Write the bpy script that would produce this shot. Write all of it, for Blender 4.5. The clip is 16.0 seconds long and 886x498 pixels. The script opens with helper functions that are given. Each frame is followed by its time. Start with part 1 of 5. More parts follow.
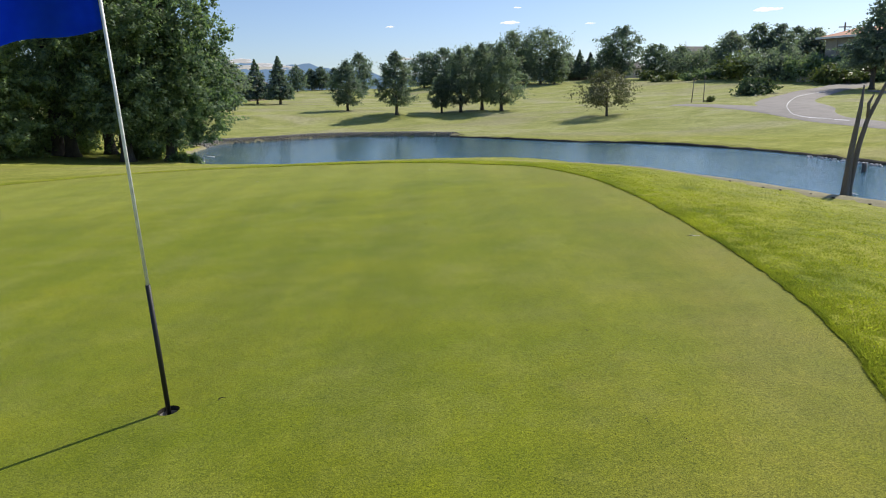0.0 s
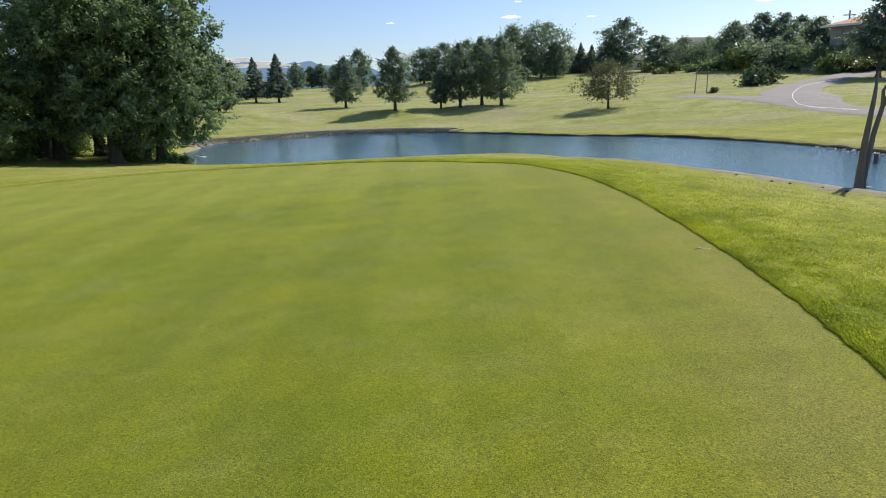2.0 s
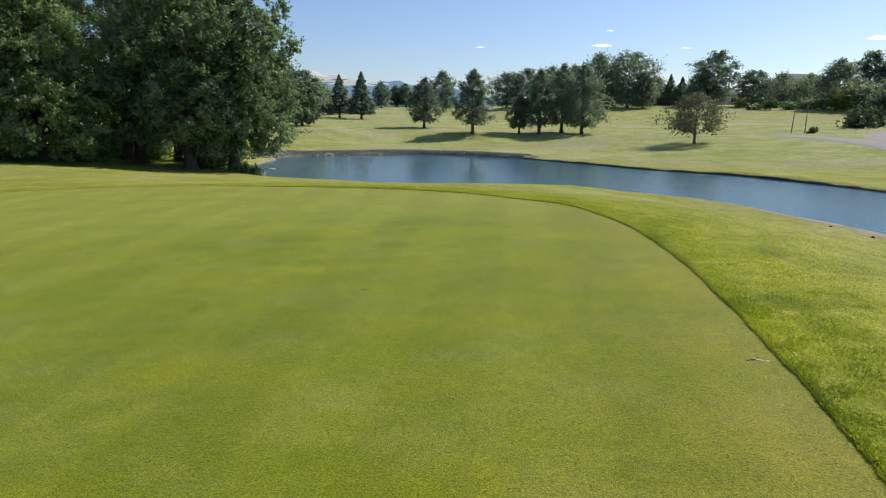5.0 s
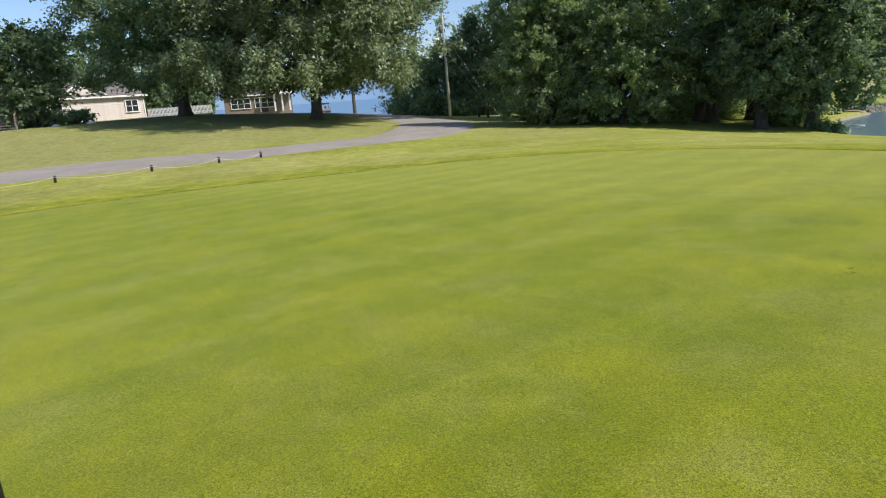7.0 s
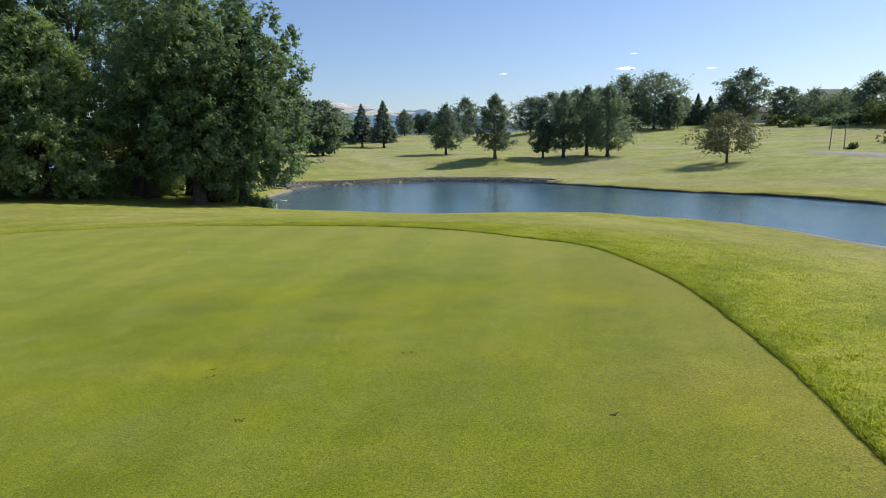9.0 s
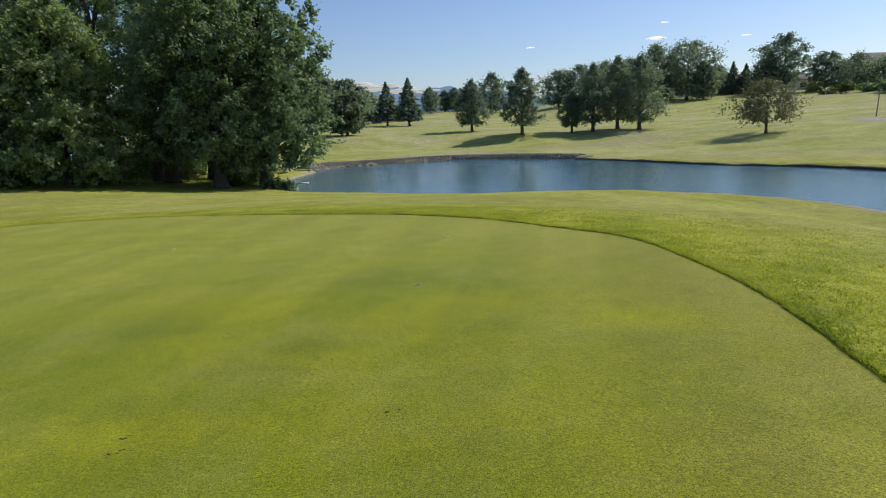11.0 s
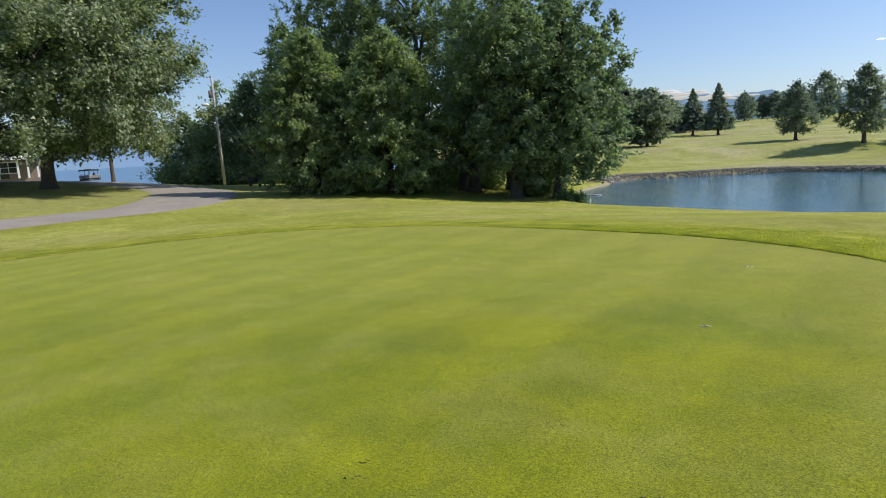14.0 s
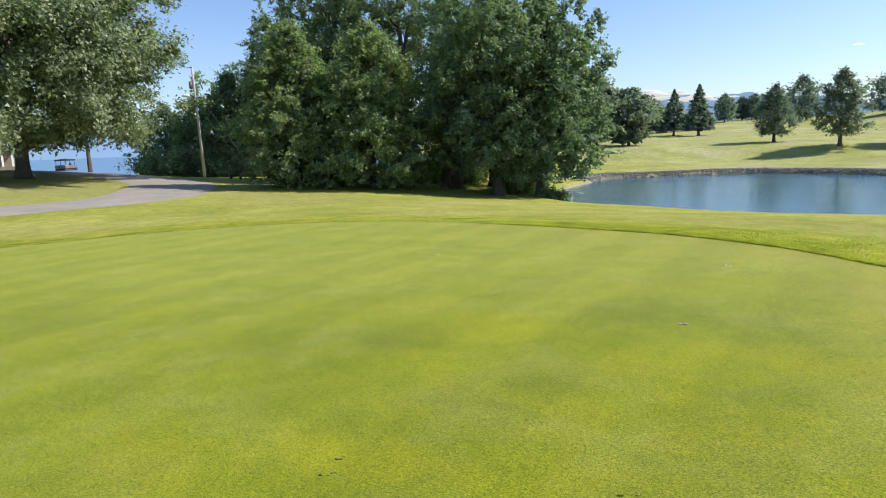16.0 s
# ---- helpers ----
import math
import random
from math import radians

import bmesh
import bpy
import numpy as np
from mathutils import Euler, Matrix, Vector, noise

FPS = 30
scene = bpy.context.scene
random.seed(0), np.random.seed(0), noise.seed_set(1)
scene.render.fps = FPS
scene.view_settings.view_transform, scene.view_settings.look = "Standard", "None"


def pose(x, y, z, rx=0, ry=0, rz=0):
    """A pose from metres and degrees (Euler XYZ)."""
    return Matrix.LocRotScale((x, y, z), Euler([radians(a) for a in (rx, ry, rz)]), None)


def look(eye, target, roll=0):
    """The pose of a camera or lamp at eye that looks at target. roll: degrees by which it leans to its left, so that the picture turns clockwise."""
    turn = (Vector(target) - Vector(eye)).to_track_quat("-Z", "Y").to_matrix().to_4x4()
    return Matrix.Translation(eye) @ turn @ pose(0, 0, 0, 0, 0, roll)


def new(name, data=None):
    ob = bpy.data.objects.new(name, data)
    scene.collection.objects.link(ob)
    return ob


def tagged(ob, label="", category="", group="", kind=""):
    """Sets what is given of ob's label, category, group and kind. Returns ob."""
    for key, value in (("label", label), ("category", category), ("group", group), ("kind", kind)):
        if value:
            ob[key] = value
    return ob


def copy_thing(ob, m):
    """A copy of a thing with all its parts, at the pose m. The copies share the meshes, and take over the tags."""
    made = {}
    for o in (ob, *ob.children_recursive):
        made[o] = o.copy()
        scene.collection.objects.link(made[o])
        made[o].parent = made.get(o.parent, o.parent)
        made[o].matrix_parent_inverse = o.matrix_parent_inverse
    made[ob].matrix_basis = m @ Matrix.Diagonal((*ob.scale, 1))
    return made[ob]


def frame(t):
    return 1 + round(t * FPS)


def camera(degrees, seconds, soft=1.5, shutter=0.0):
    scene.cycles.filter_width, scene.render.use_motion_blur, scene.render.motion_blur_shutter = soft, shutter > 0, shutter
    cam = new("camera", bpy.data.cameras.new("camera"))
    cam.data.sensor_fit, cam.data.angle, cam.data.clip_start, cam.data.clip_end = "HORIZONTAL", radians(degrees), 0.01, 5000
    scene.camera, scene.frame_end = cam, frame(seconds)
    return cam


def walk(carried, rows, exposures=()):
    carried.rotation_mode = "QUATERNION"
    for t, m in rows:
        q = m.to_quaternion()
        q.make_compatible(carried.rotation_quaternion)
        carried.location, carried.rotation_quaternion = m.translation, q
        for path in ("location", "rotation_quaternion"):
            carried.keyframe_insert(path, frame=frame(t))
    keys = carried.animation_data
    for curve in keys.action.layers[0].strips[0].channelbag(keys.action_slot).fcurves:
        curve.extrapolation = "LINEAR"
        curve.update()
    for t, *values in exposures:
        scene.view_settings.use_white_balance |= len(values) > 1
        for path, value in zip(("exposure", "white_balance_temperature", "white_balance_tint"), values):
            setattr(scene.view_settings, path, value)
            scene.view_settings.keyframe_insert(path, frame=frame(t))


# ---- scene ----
cam = camera(70.4, 16.0, soft=1.05)
PATH = [
    (0, (-0.716, -1.081, 1.53), (-0.694, 0.865, 1.068), -1.3),
    (0.5, (-0.592, -0.841, 1.507), (-0.478, 1.12, 1.13), -0.7),
    (1, (-0.457, -0.589, 1.491), (-0.44, 1.375, 1.112), -0.4),
    (1.5, (-0.383, -0.241, 1.473), (-0.41, 1.706, 1.017), 0.6),
    (2, (-0.327, -0.041, 1.465), (-0.318, 1.902, 0.991), -2.2),
    (2.5, (-0.187, 0.247, 1.472), (-0.268, 2.208, 1.086), -2.4),
    (3, (-0.024, 0.521, 1.446), (0.041, 2.47, 1.003), -0.7),
    (3.2, (0.011, 0.681, 1.444), (0.266, 2.603, 0.953), -1.9),
    (5.3, (0.420, 1.400, 1.500), (0.007, 3.316, 1.104), -0.1),
    (5.5, (0.440, 1.492, 1.499), (-0.131, 3.365, 1.088), -1.3),
    (6, (0.488, 1.724, 1.495), (-0.487, 3.419, 1.077), 0.8),
    (6.5, (0.537, 1.955, 1.492), (-0.856, 3.319, 1.046), -0.8),
    (7, (0.586, 2.186, 1.489), (-1.032, 3.26, 1.01), -4.1),
    (7.5, (0.686, 2.464, 1.467), (-0.669, 3.863, 1.014), -1.9),
    (8, (0.605, 2.942, 1.461), (-0.088, 4.784, 1.107), -1.7),
    (8.5, (0.688, 3.24, 1.458), (0.245, 5.173, 1.201), -1.5),
    (9, (0.632, 3.491, 1.425), (0.32, 5.441, 1.103), -0.8),
    (9.5, (0.624, 3.795, 1.409), (0.326, 5.731, 1.006), -2.6),
    (10, (0.595, 4.093, 1.415), (0.234, 6.012, 0.985), -1.9),
    (10.2, (0.584, 4.236, 1.394), (0.189, 6.152, 0.977), -1.8),
    (12.3, (0.635, 5.066, 1.426), (0.232, 6.989, 1.054), -2.9),
    (12.5, (0.654, 5.101, 1.428), (0.156, 7.003, 1.062), -2.4),
    (13, (0.65, 5.14, 1.437), (-0.16, 6.94, 1.11), -2.8),
    (13.5, (0.61, 5.167, 1.423), (-0.342, 6.896, 1.103), -3.9),
    (14, (0.536, 5.155, 1.415), (-0.687, 6.707, 1.103), -3.1),
    (14.5, (0.49, 5.138, 1.413), (-0.974, 6.467, 1.111), -3.4),
    (15, (0.526, 5.084, 1.438), (-1.052, 6.277, 1.142), -3.8),
    (15.5, (0.573, 5.112, 1.44), (-0.829, 6.502, 1.118), -3.0),
    (16, (0.523, 5.184, 1.404), (-0.653, 6.769, 1.077), -2.1),
]
walk(cam, [(t, look(eye, target, roll)) for t, eye, target, roll in PATH],
     exposures=[(0, 0.13), (3, 0.2), (5.5, 0.08), (6.2, 0.15), (7, 0.4), (7.6, 0.45), (8.2, 0.58), (8.6, 0.25), (9, 0.1), (10.2, 0.0), (12.5, -0.05), (13.5, 0.1), (14.5, 0.3), (15.2, 0.5), (16, 0.6)])

# ---------------- world, sun ----------------
SUN_AZ, SUN_EL = radians(50.9), radians(43)
world = bpy.data.worlds.new("sky")
scene.world = world
world.use_nodes = True
wn = world.node_tree
sky = wn.nodes.new("ShaderNodeTexSky")
sky.sky_type = "NISHITA"
sky.sun_disc = False
sky.sun_elevation, sky.sun_rotation = SUN_EL, SUN_AZ
sky.air_density, sky.dust_density, sky.ozone_density = 1.0, 0.6, 2.0
wn.nodes["Background"].inputs[1].default_value = 0.11
clear = wn.nodes.new("ShaderNodeMix")
clear.data_type, clear.blend_type = "RGBA", "MULTIPLY"
clear.inputs[0].default_value, clear.inputs[7].default_value = 1.0, (0.87, 0.93, 1.11, 1)
wn.links.new(sky.outputs[0], clear.inputs[6])
wn.links.new(clear.outputs[2], wn.nodes["Background"].inputs[0])
sun = new("sun", bpy.data.lights.new("sun", "SUN"))
sun.data.energy, sun.data.angle, sun.data.color = 4.2, radians(0.6), (1.0, 0.94, 0.84)
sun.matrix_world = look((math.sin(SUN_AZ) * 100, math.cos(SUN_AZ) * 100, math.tan(SUN_EL) * 100), (0, 0, 0))

# ---------------- materials ----------------


def material(name, rough=0.8, metal=0.0):
    m = bpy.data.materials.new(name)
    m.use_nodes = True
    b = m.node_tree.nodes["Principled BSDF"]
    b.inputs["Roughness"].default_value, b.inputs["Metallic"].default_value = rough, metal
    return m, m.node_tree, b


def node(nt, kind, **values):
    n = nt.nodes.new("ShaderNode" + kind)
    for k, v in values.items():
        n.inputs[k.replace("_", " ")].default_value = v
    return n


def noise_of(nt, scale, detail=3.0, rough=0.55, vec=None, stretch=None):
    n = node(nt, "TexNoise", Scale=scale, Detail=detail, Roughness=rough)
    c = node(nt, "TexCoord")
    src = c.outputs["Object"] if vec is None else vec
    if stretch:
        mp = node(nt, "Mapping", Scale=stretch)
        nt.links.new(src, mp.inputs[0])
        src = mp.outputs[0]
    nt.links.new(src, n.inputs["Vector"])
    return n.outputs["Fac"]


def ramp(nt, fac, stops):
    r = nt.nodes.new("ShaderNodeValToRGB")
    e = r.color_ramp.elements
    while len(e) < len(stops):
        e.new(0.5)
    for el, (p, c) in zip(e, stops):
        el.position, el.color = p, (*c, 1)
    nt.links.new(fac, r.inputs[0])
    return r.outputs[0]


def mixed(nt, fac, a, b, blend="MIX"):
    m = nt.nodes.new("ShaderNodeMix")
    m.data_type, m.blend_type = "RGBA", blend
    for i, v in ((0, fac), (6, a), (7, b)):
        if isinstance(v, (float, int)):
            m.inputs[i].default_value = v
        elif isinstance(v, tuple):
            m.inputs[i].default_value = (*v, 1)
        else:
            nt.links.new(v, m.inputs[i])
    return m.outputs[2]


def bumped(nt, b, fac, strength, distance):
    n = node(nt, "Bump", Strength=strength, Distance=distance)
    nt.links.new(fac, n.inputs["Height"])
    nt.links.new(n.outputs[0], b.inputs["Normal"])


def simple(name, c1, c2, rough=0.8, scale=8.0, bump=0.3, dist=0.01, metal=0.0, stretch=None, fine=None):
    m, nt, b = material(name, rough, metal)
    big = noise_of(nt, scale, 4, 0.6, stretch=stretch)
    col = ramp(nt, big, [(0.3, c1), (0.7, c2)])
    small = noise_of(nt, fine or scale * 9, 3, stretch=stretch)
    col = mixed(nt, 0.35, col, ramp(nt, small, [(0.3, tuple(v * 0.55 for v in c1)), (0.7, tuple(min(1, v * 1.4) for v in c2))]))
    nt.links.new(col, b.inputs["Base Color"])
    if bump:
        bumped(nt, b, small, bump, dist)
    return m


def attr(nt, name):
    a = nt.nodes.new("ShaderNodeAttribute")
    a.attribute_name = name
    return a.outputs["Fac"]


def course_turf():
    """Lush rough beside the green, running out into drier mown fairway."""
    m, nt, b = material("course_turf", 0.8)
    b.inputs["Specular IOR Level"].default_value = 0.04
    far = ramp(nt, noise_of(nt, 0.3, 4, 0.6), [(0.34, (0.25, 0.27, 0.045)), (0.66, (0.36, 0.365, 0.085))])
    far = mixed(nt, ramp(nt, noise_of(nt, 0.135, 3), [(0.52, (0, 0, 0)), (0.72, (0.8, 0.8, 0.8))]), far, (0.40, 0.365, 0.14))
    far = mixed(nt, ramp(nt, noise_of(nt, 0.05, 3, stretch=(1, 2, 1)), [(0.5, (0, 0, 0)), (0.66, (0.7, 0.7, 0.7))]), far, (0.30, 0.28, 0.10))
    # blue haze of distance, multiplied into the far grass colour
    far = mixed(nt, attr(nt, "far_haze"), far, mixed(nt, 1.0, far, (1.06, 1.06, 1.65), "MULTIPLY"))
    far = mixed(nt, mixed(nt, 1.0, attr(nt, "dry"), ramp(nt, noise_of(nt, 0.5, 4), [(0.3, (0.55, 0.55, 0.55)), (0.65, (1, 1, 1))]), "MULTIPLY"), far, (0.265, 0.265, 0.105))
    near = ramp(nt, noise_of(nt, 1.1, 4, 0.6), [(0.34, (0.195, 0.235, 0.026)), (0.5, (0.29, 0.312, 0.036)), (0.7, (0.385, 0.375, 0.058))])
    near = mixed(nt, ramp(nt, noise_of(nt, 0.9, 2, 0.4), [(0.62, (0, 0, 0)), (0.68, (0.75, 0.75, 0.75))]), near, (0.10, 0.15, 0.015))
    col = mixed(nt, attr(nt, "mown"), near, far)
    grain = noise_of(nt, 38, 3, 0.7)
    tuft = noise_of(nt, 6, 3, 0.7)
    col = mixed(nt, 1.0, col, ramp(nt, tuft, [(0.3, (0.82, 0.85, 0.82)), (0.7, (1.16, 1.13, 1.2))]), "MULTIPLY")
    streak = noise_of(nt, 1.9, 5, 0.72)
    col = mixed(nt, 1.0, col, ramp(nt, streak, [(0.32, (0.78, 0.82, 0.78)), (0.68, (1.18, 1.14, 1.2))]), "MULTIPLY")
    col = mixed(nt, 1.0, col, ramp(nt, grain, [(0.28, (0.5, 0.55, 0.5)), (0.5, (1, 1, 1)), (0.72, (1.4, 1.35, 1.4))]), "MULTIPLY")
    nt.links.new(col, b.inputs["Base Color"])
    bumped(nt, b, grain, 0.9, 0.03)
    return m


def foliage(name, c1, c2, glow=0.35, rare=None, gloss=0.45, broad=1.1):
    """Leaves: each its own shade, drifting over the crown; rare: pale leaves turned over by the wind, in patches."""
    m, nt, b = material(name, 0.5)
    b.inputs["Specular IOR Level"].default_value = gloss
    g = nt.nodes.new("ShaderNodeNewGeometry")
    each = g.outputs["Random Per Island"]
    col = ramp(nt, each, [(0.0, c1), (1.0, c2)])
    drift = noise_of(nt, broad, 3, 0.6)
    col = mixed(nt, 1.0, col, ramp(nt, drift, [(0.3, (0.66, 0.72, 0.8)), (0.7, (1.3, 1.24, 1.12))]), "MULTIPLY")
    if rare:
        patch = ramp(nt, noise_of(nt, 0.55, 3, 0.7), [(0.47, (0.05, 0.05, 0.05)), (0.62, (1, 1, 1))])
        some = mixed(nt, 1.0, patch, ramp(nt, each, [(0.5, (0, 0, 0)), (0.62, (0.85, 0.85, 0.85))]), "MULTIPLY")
        col = mixed(nt, some, col, rare)
    nt.links.new(col, b.inputs["Base Color"])
    tr = nt.nodes.new("ShaderNodeBsdfTranslucent")
    tint = mixed(nt, 1.0, col, (1.1, 1.25, 0.7) if name != "flag_cloth" else (1, 1, 1), "MULTIPLY")
    nt.links.new(tint, tr.inputs[0])
    mx = nt.nodes.new("ShaderNodeMixShader")
    mx.inputs[0].default_value = glow
    nt.links.new(b.outputs[0], mx.inputs[1])
    nt.links.new(tr.outputs[0], mx.inputs[2])
    nt.links.new(mx.outputs[0], nt.nodes["Material Output"].inputs[0])
    return m


def putting_turf():
    m, nt, b = material("putting_turf", 0.7)
    b.inputs["Specular IOR Level"].default_value = 0.06
    b.inputs["Sheen Weight"].default_value, b.inputs["Sheen Roughness"].default_value = 0.24, 0.4
    b.inputs["Sheen Tint"].default_value = (0.9, 1.0, 0.32, 1)
    col = ramp(nt, noise_of(nt, 0.55, 4, 0.6, stretch=(1, 1.6, 1)), [(0.3, (0.134, 0.172, 0.004)), (0.5, (0.166, 0.196, 0.006)), (0.7, (0.204, 0.220, 0.010))])
    grey = ramp(nt, noise_of(nt, 1.3, 5, 0.68, stretch=(1, 1.25, 1)), [(0.46, (0, 0, 0)), (0.70, (0.6, 0.6, 0.6))])
    col = mixed(nt, grey, col, (0.222, 0.234, 0.046))
    yellow = ramp(nt, noise_of(nt, 0.8, 3, 0.5, stretch=(1.3, 1, 1)), [(0.56, (0, 0, 0)), (0.72, (0.5, 0.5, 0.5))])
    col = mixed(nt, yellow, col, (0.235, 0.240, 0.004))
    brown = ramp(nt, noise_of(nt, 2.6, 5, 0.7), [(0.6, (0, 0, 0)), (0.78, (0.35, 0.35, 0.35))])
    col = mixed(nt, brown, col, (0.22, 0.17, 0.04))
    worn = mixed(nt, 1.0, attr(nt, "worn"), ramp(nt, noise_of(nt, 1.3, 4, 0.6), [(0.35, (0.25, 0.25, 0.25)), (0.65, (1, 1, 1))]), "MULTIPLY")
    col = mixed(nt, worn, col, (0.242, 0.212, 0.04))
    ragged = ramp(nt, noise_of(nt, 3.2, 4, 0.65), [(0.3, (0.35, 0.35, 0.35)), (0.62, (1, 1, 1))])
    # grazing-angle sheen of the far green, painted as paler, streaky turf colour
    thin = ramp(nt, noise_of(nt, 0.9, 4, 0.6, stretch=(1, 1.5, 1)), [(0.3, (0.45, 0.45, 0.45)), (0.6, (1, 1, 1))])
    col = mixed(nt, mixed(nt, 1.0, attr(nt, "far_sheen"), thin, "MULTIPLY"), col, (0.30, 0.305, 0.05))
    col = mixed(nt, mixed(nt, 1.0, attr(nt, "lush"), ragged, "MULTIPLY"), col, (0.262, 0.272, 0.003))
    col = mixed(nt, mixed(nt, 1.0, attr(nt, "darker_turf"), ragged, "MULTIPLY"), col, (0.088, 0.115, 0.012))
    # faint mowing stripes
    wv = node(nt, "TexWave", Scale=0.28, Distortion=0.6)
    wv.bands_direction = "X"
    c = node(nt, "TexCoord")
    nt.links.new(c.outputs["Object"], wv.inputs["Vector"])
    col = mixed(nt, 1.0, col, ramp(nt, wv.outputs["Fac"], [(0.35, (0.98, 0.955, 0.99)), (0.65, (1.08, 1.04, 1.1))]), "MULTIPLY")
    col = mixed(nt, 1.0, col, ramp(nt, noise_of(nt, 4.5, 5, 0.72), [(0.32, (0.88, 0.9, 0.88)), (0.68, (1.12, 1.1, 1.14))]), "MULTIPLY")
    fine_ = noise_of(nt, 170, 2, 0.7)
    mid_ = noise_of(nt, 75, 3, 0.7)
    col = mixed(nt, 1.0, col, ramp(nt, mid_, [(0.3, (0.58, 0.62, 0.64)), (0.7, (1.34, 1.31, 1.27))]), "MULTIPLY")
    col = mixed(nt, 1.0, col, ramp(nt, fine_, [(0.31, (0.24, 0.28, 0.22)), (0.45, (0.92, 0.93, 0.92)), (0.7, (1.6, 1.55, 1.65))]), "MULTIPLY")
    nt.links.new(col, b.inputs["Base Color"])
    bumped(nt, b, fine_, 0.6, 0.006)
    return m


M_GREEN = putting_turf()
M_ROUGH = course_turf()
M_BLADE = foliage("grass_blade", (0.24, 0.285, 0.026), (0.54, 0.52, 0.08), 0.5, gloss=0.05, broad=2.0)
M_LEAF = foliage("oak_leaf", (0.12, 0.175, 0.11), (0.275, 0.345, 0.195), 0.55, gloss=0.35)
M_LEAF_LIGHT = foliage("poplar_leaf", (0.165, 0.225, 0.11), (0.345, 0.41, 0.20), 0.58)
M_MAPLE = foliage("maple_leaf", (0.11, 0.155, 0.085), (0.29, 0.345, 0.19), 0.5, (0.56, 0.58, 0.45), 0.4)
M_NEEDLE = foliage("needles", (0.115, 0.16, 0.145), (0.245, 0.295, 0.26), 0.6)
M_FAIRWAY_LEAF = foliage("fairway_tree_leaf", (0.14, 0.18, 0.155), (0.285, 0.33, 0.275), 0.62)
M_DRY_LEAF = foliage("dry_leaf", (0.11, 0.115, 0.06), (0.19, 0.185, 0.105), 0.42)
M_BUSH = foliage("shrub_leaf", (0.10, 0.13, 0.04), (0.18, 0.205, 0.07), 0.45)
# hedge leaves darkened in colour to stand for a hedge in shade
M_SHADED_HEDGE = foliage("shaded_hedge_leaf", (0.05, 0.08, 0.045), (0.11, 0.15, 0.085), 0.3, gloss=0.08)
M_BARK = simple("bark", (0.05, 0.042, 0.034), (0.13, 0.115, 0.095), 0.9, 3, 0.8, 0.04, stretch=(3, 3, 0.6))
M_DEAD = simple("dead_wood", (0.10, 0.085, 0.07), (0.22, 0.19, 0.16), 0.85, 3, 0.7, 0.03, stretch=(4, 4, 0.5))
M_ASPHALT = simple("asphalt", (0.22, 0.195, 0.165), (0.33, 0.295, 0.255), 0.9, 0.8, 0.3, 0.01, fine=40)
M_SAND = simple("bank_sand", (0.19, 0.17, 0.085), (0.31, 0.275, 0.155), 0.95, 2, 0.6, 0.03)
M_STONE = simple("riprap", (0.13, 0.12, 0.10), (0.33, 0.305, 0.265), 0.9, 2, 0.6, 0.03)
M_SIDING = simple("siding", (0.56, 0.49, 0.45), (0.64, 0.57, 0.53), 0.6, 1, 0.1)
M_ROOF = simple("shingle", (0.12, 0.105, 0.10), (0.2, 0.18, 0.165), 0.9, 2, 0.4)
M_BRICK = simple("brick_wall", (0.16, 0.12, 0.095), (0.26, 0.20, 0.16), 0.9, 3, 0.4)
M_WHITE = simple("white_paint", (0.72, 0.71, 0.68), (0.82, 0.81, 0.78), 0.5, 3, 0.05)
M_DARK = simple("dark_paint", (0.012, 0.012, 0.013), (0.03, 0.03, 0.03), 0.5, 6, 0.1)
M_TILE = simple("clay_roof", (0.45, 0.19, 0.10), (0.60, 0.30, 0.18), 0.8, 1, 0.3)
M_STEEL = simple("galvanised_wire", (0.20, 0.20, 0.20), (0.30, 0.30, 0.30), 0.5, 3, 0, metal=0.6)
M_STUCCO = simple("stucco", (0.30, 0.27, 0.22), (0.40, 0.36, 0.30), 0.9, 1, 0.1)
M_WOOD = simple("weathered_wood", (0.14, 0.115, 0.09), (0.26, 0.22, 0.18), 0.85, 3, 0.5, 0.01, stretch=(4, 4, 0.5))
M_POLE = simple("pole_wood", (0.29, 0.28, 0.27), (0.45, 0.43, 0.41), 0.85, 3, 0.5, 0.01, stretch=(4, 4, 0.5))
M_SOIL = simple("soil", (0.025, 0.02, 0.013), (0.07, 0.055, 0.03), 0.95, 30, 0.6, 0.01)
M_BLACK = simple("black_paint", (0.008, 0.008, 0.007), (0.016, 0.015, 0.013), 0.55, 6, 0.1)
M_FLAG = foliage("flag_cloth", (0.012, 0.10, 0.62), (0.018, 0.12, 0.68), 0.72, gloss=0.1, broad=5.0)

M_WATER, nt, b = material("pond_water", 0.11)
b.inputs["Base Color"].default_value = (0.06, 0.145, 0.20, 1)
b.inputs["IOR"].default_value = 1.33
bumped(nt, b, noise_of(nt, 2.6, 4, 0.65, stretch=(1, 1.4, 1)), 0.38, 0.05)
M_LAKE, nt, b = material("lake_water", 0.4)
b.inputs["Base Color"].default_value = (0.12, 0.225, 0.34, 1)
bumped(nt, b, noise_of(nt, 0.4, 3), 0.5, 0.3)
M_GLASS, nt, b = material("window_glass", 0.06)
b.inputs["Base Color"].default_value = (0.03, 0.035, 0.04, 1)
# distance haze is put into the hills' blue colour and glow
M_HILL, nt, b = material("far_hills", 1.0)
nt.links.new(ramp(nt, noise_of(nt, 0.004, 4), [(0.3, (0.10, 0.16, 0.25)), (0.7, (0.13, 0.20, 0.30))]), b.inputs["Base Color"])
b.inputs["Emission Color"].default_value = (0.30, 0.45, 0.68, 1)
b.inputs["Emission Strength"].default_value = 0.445
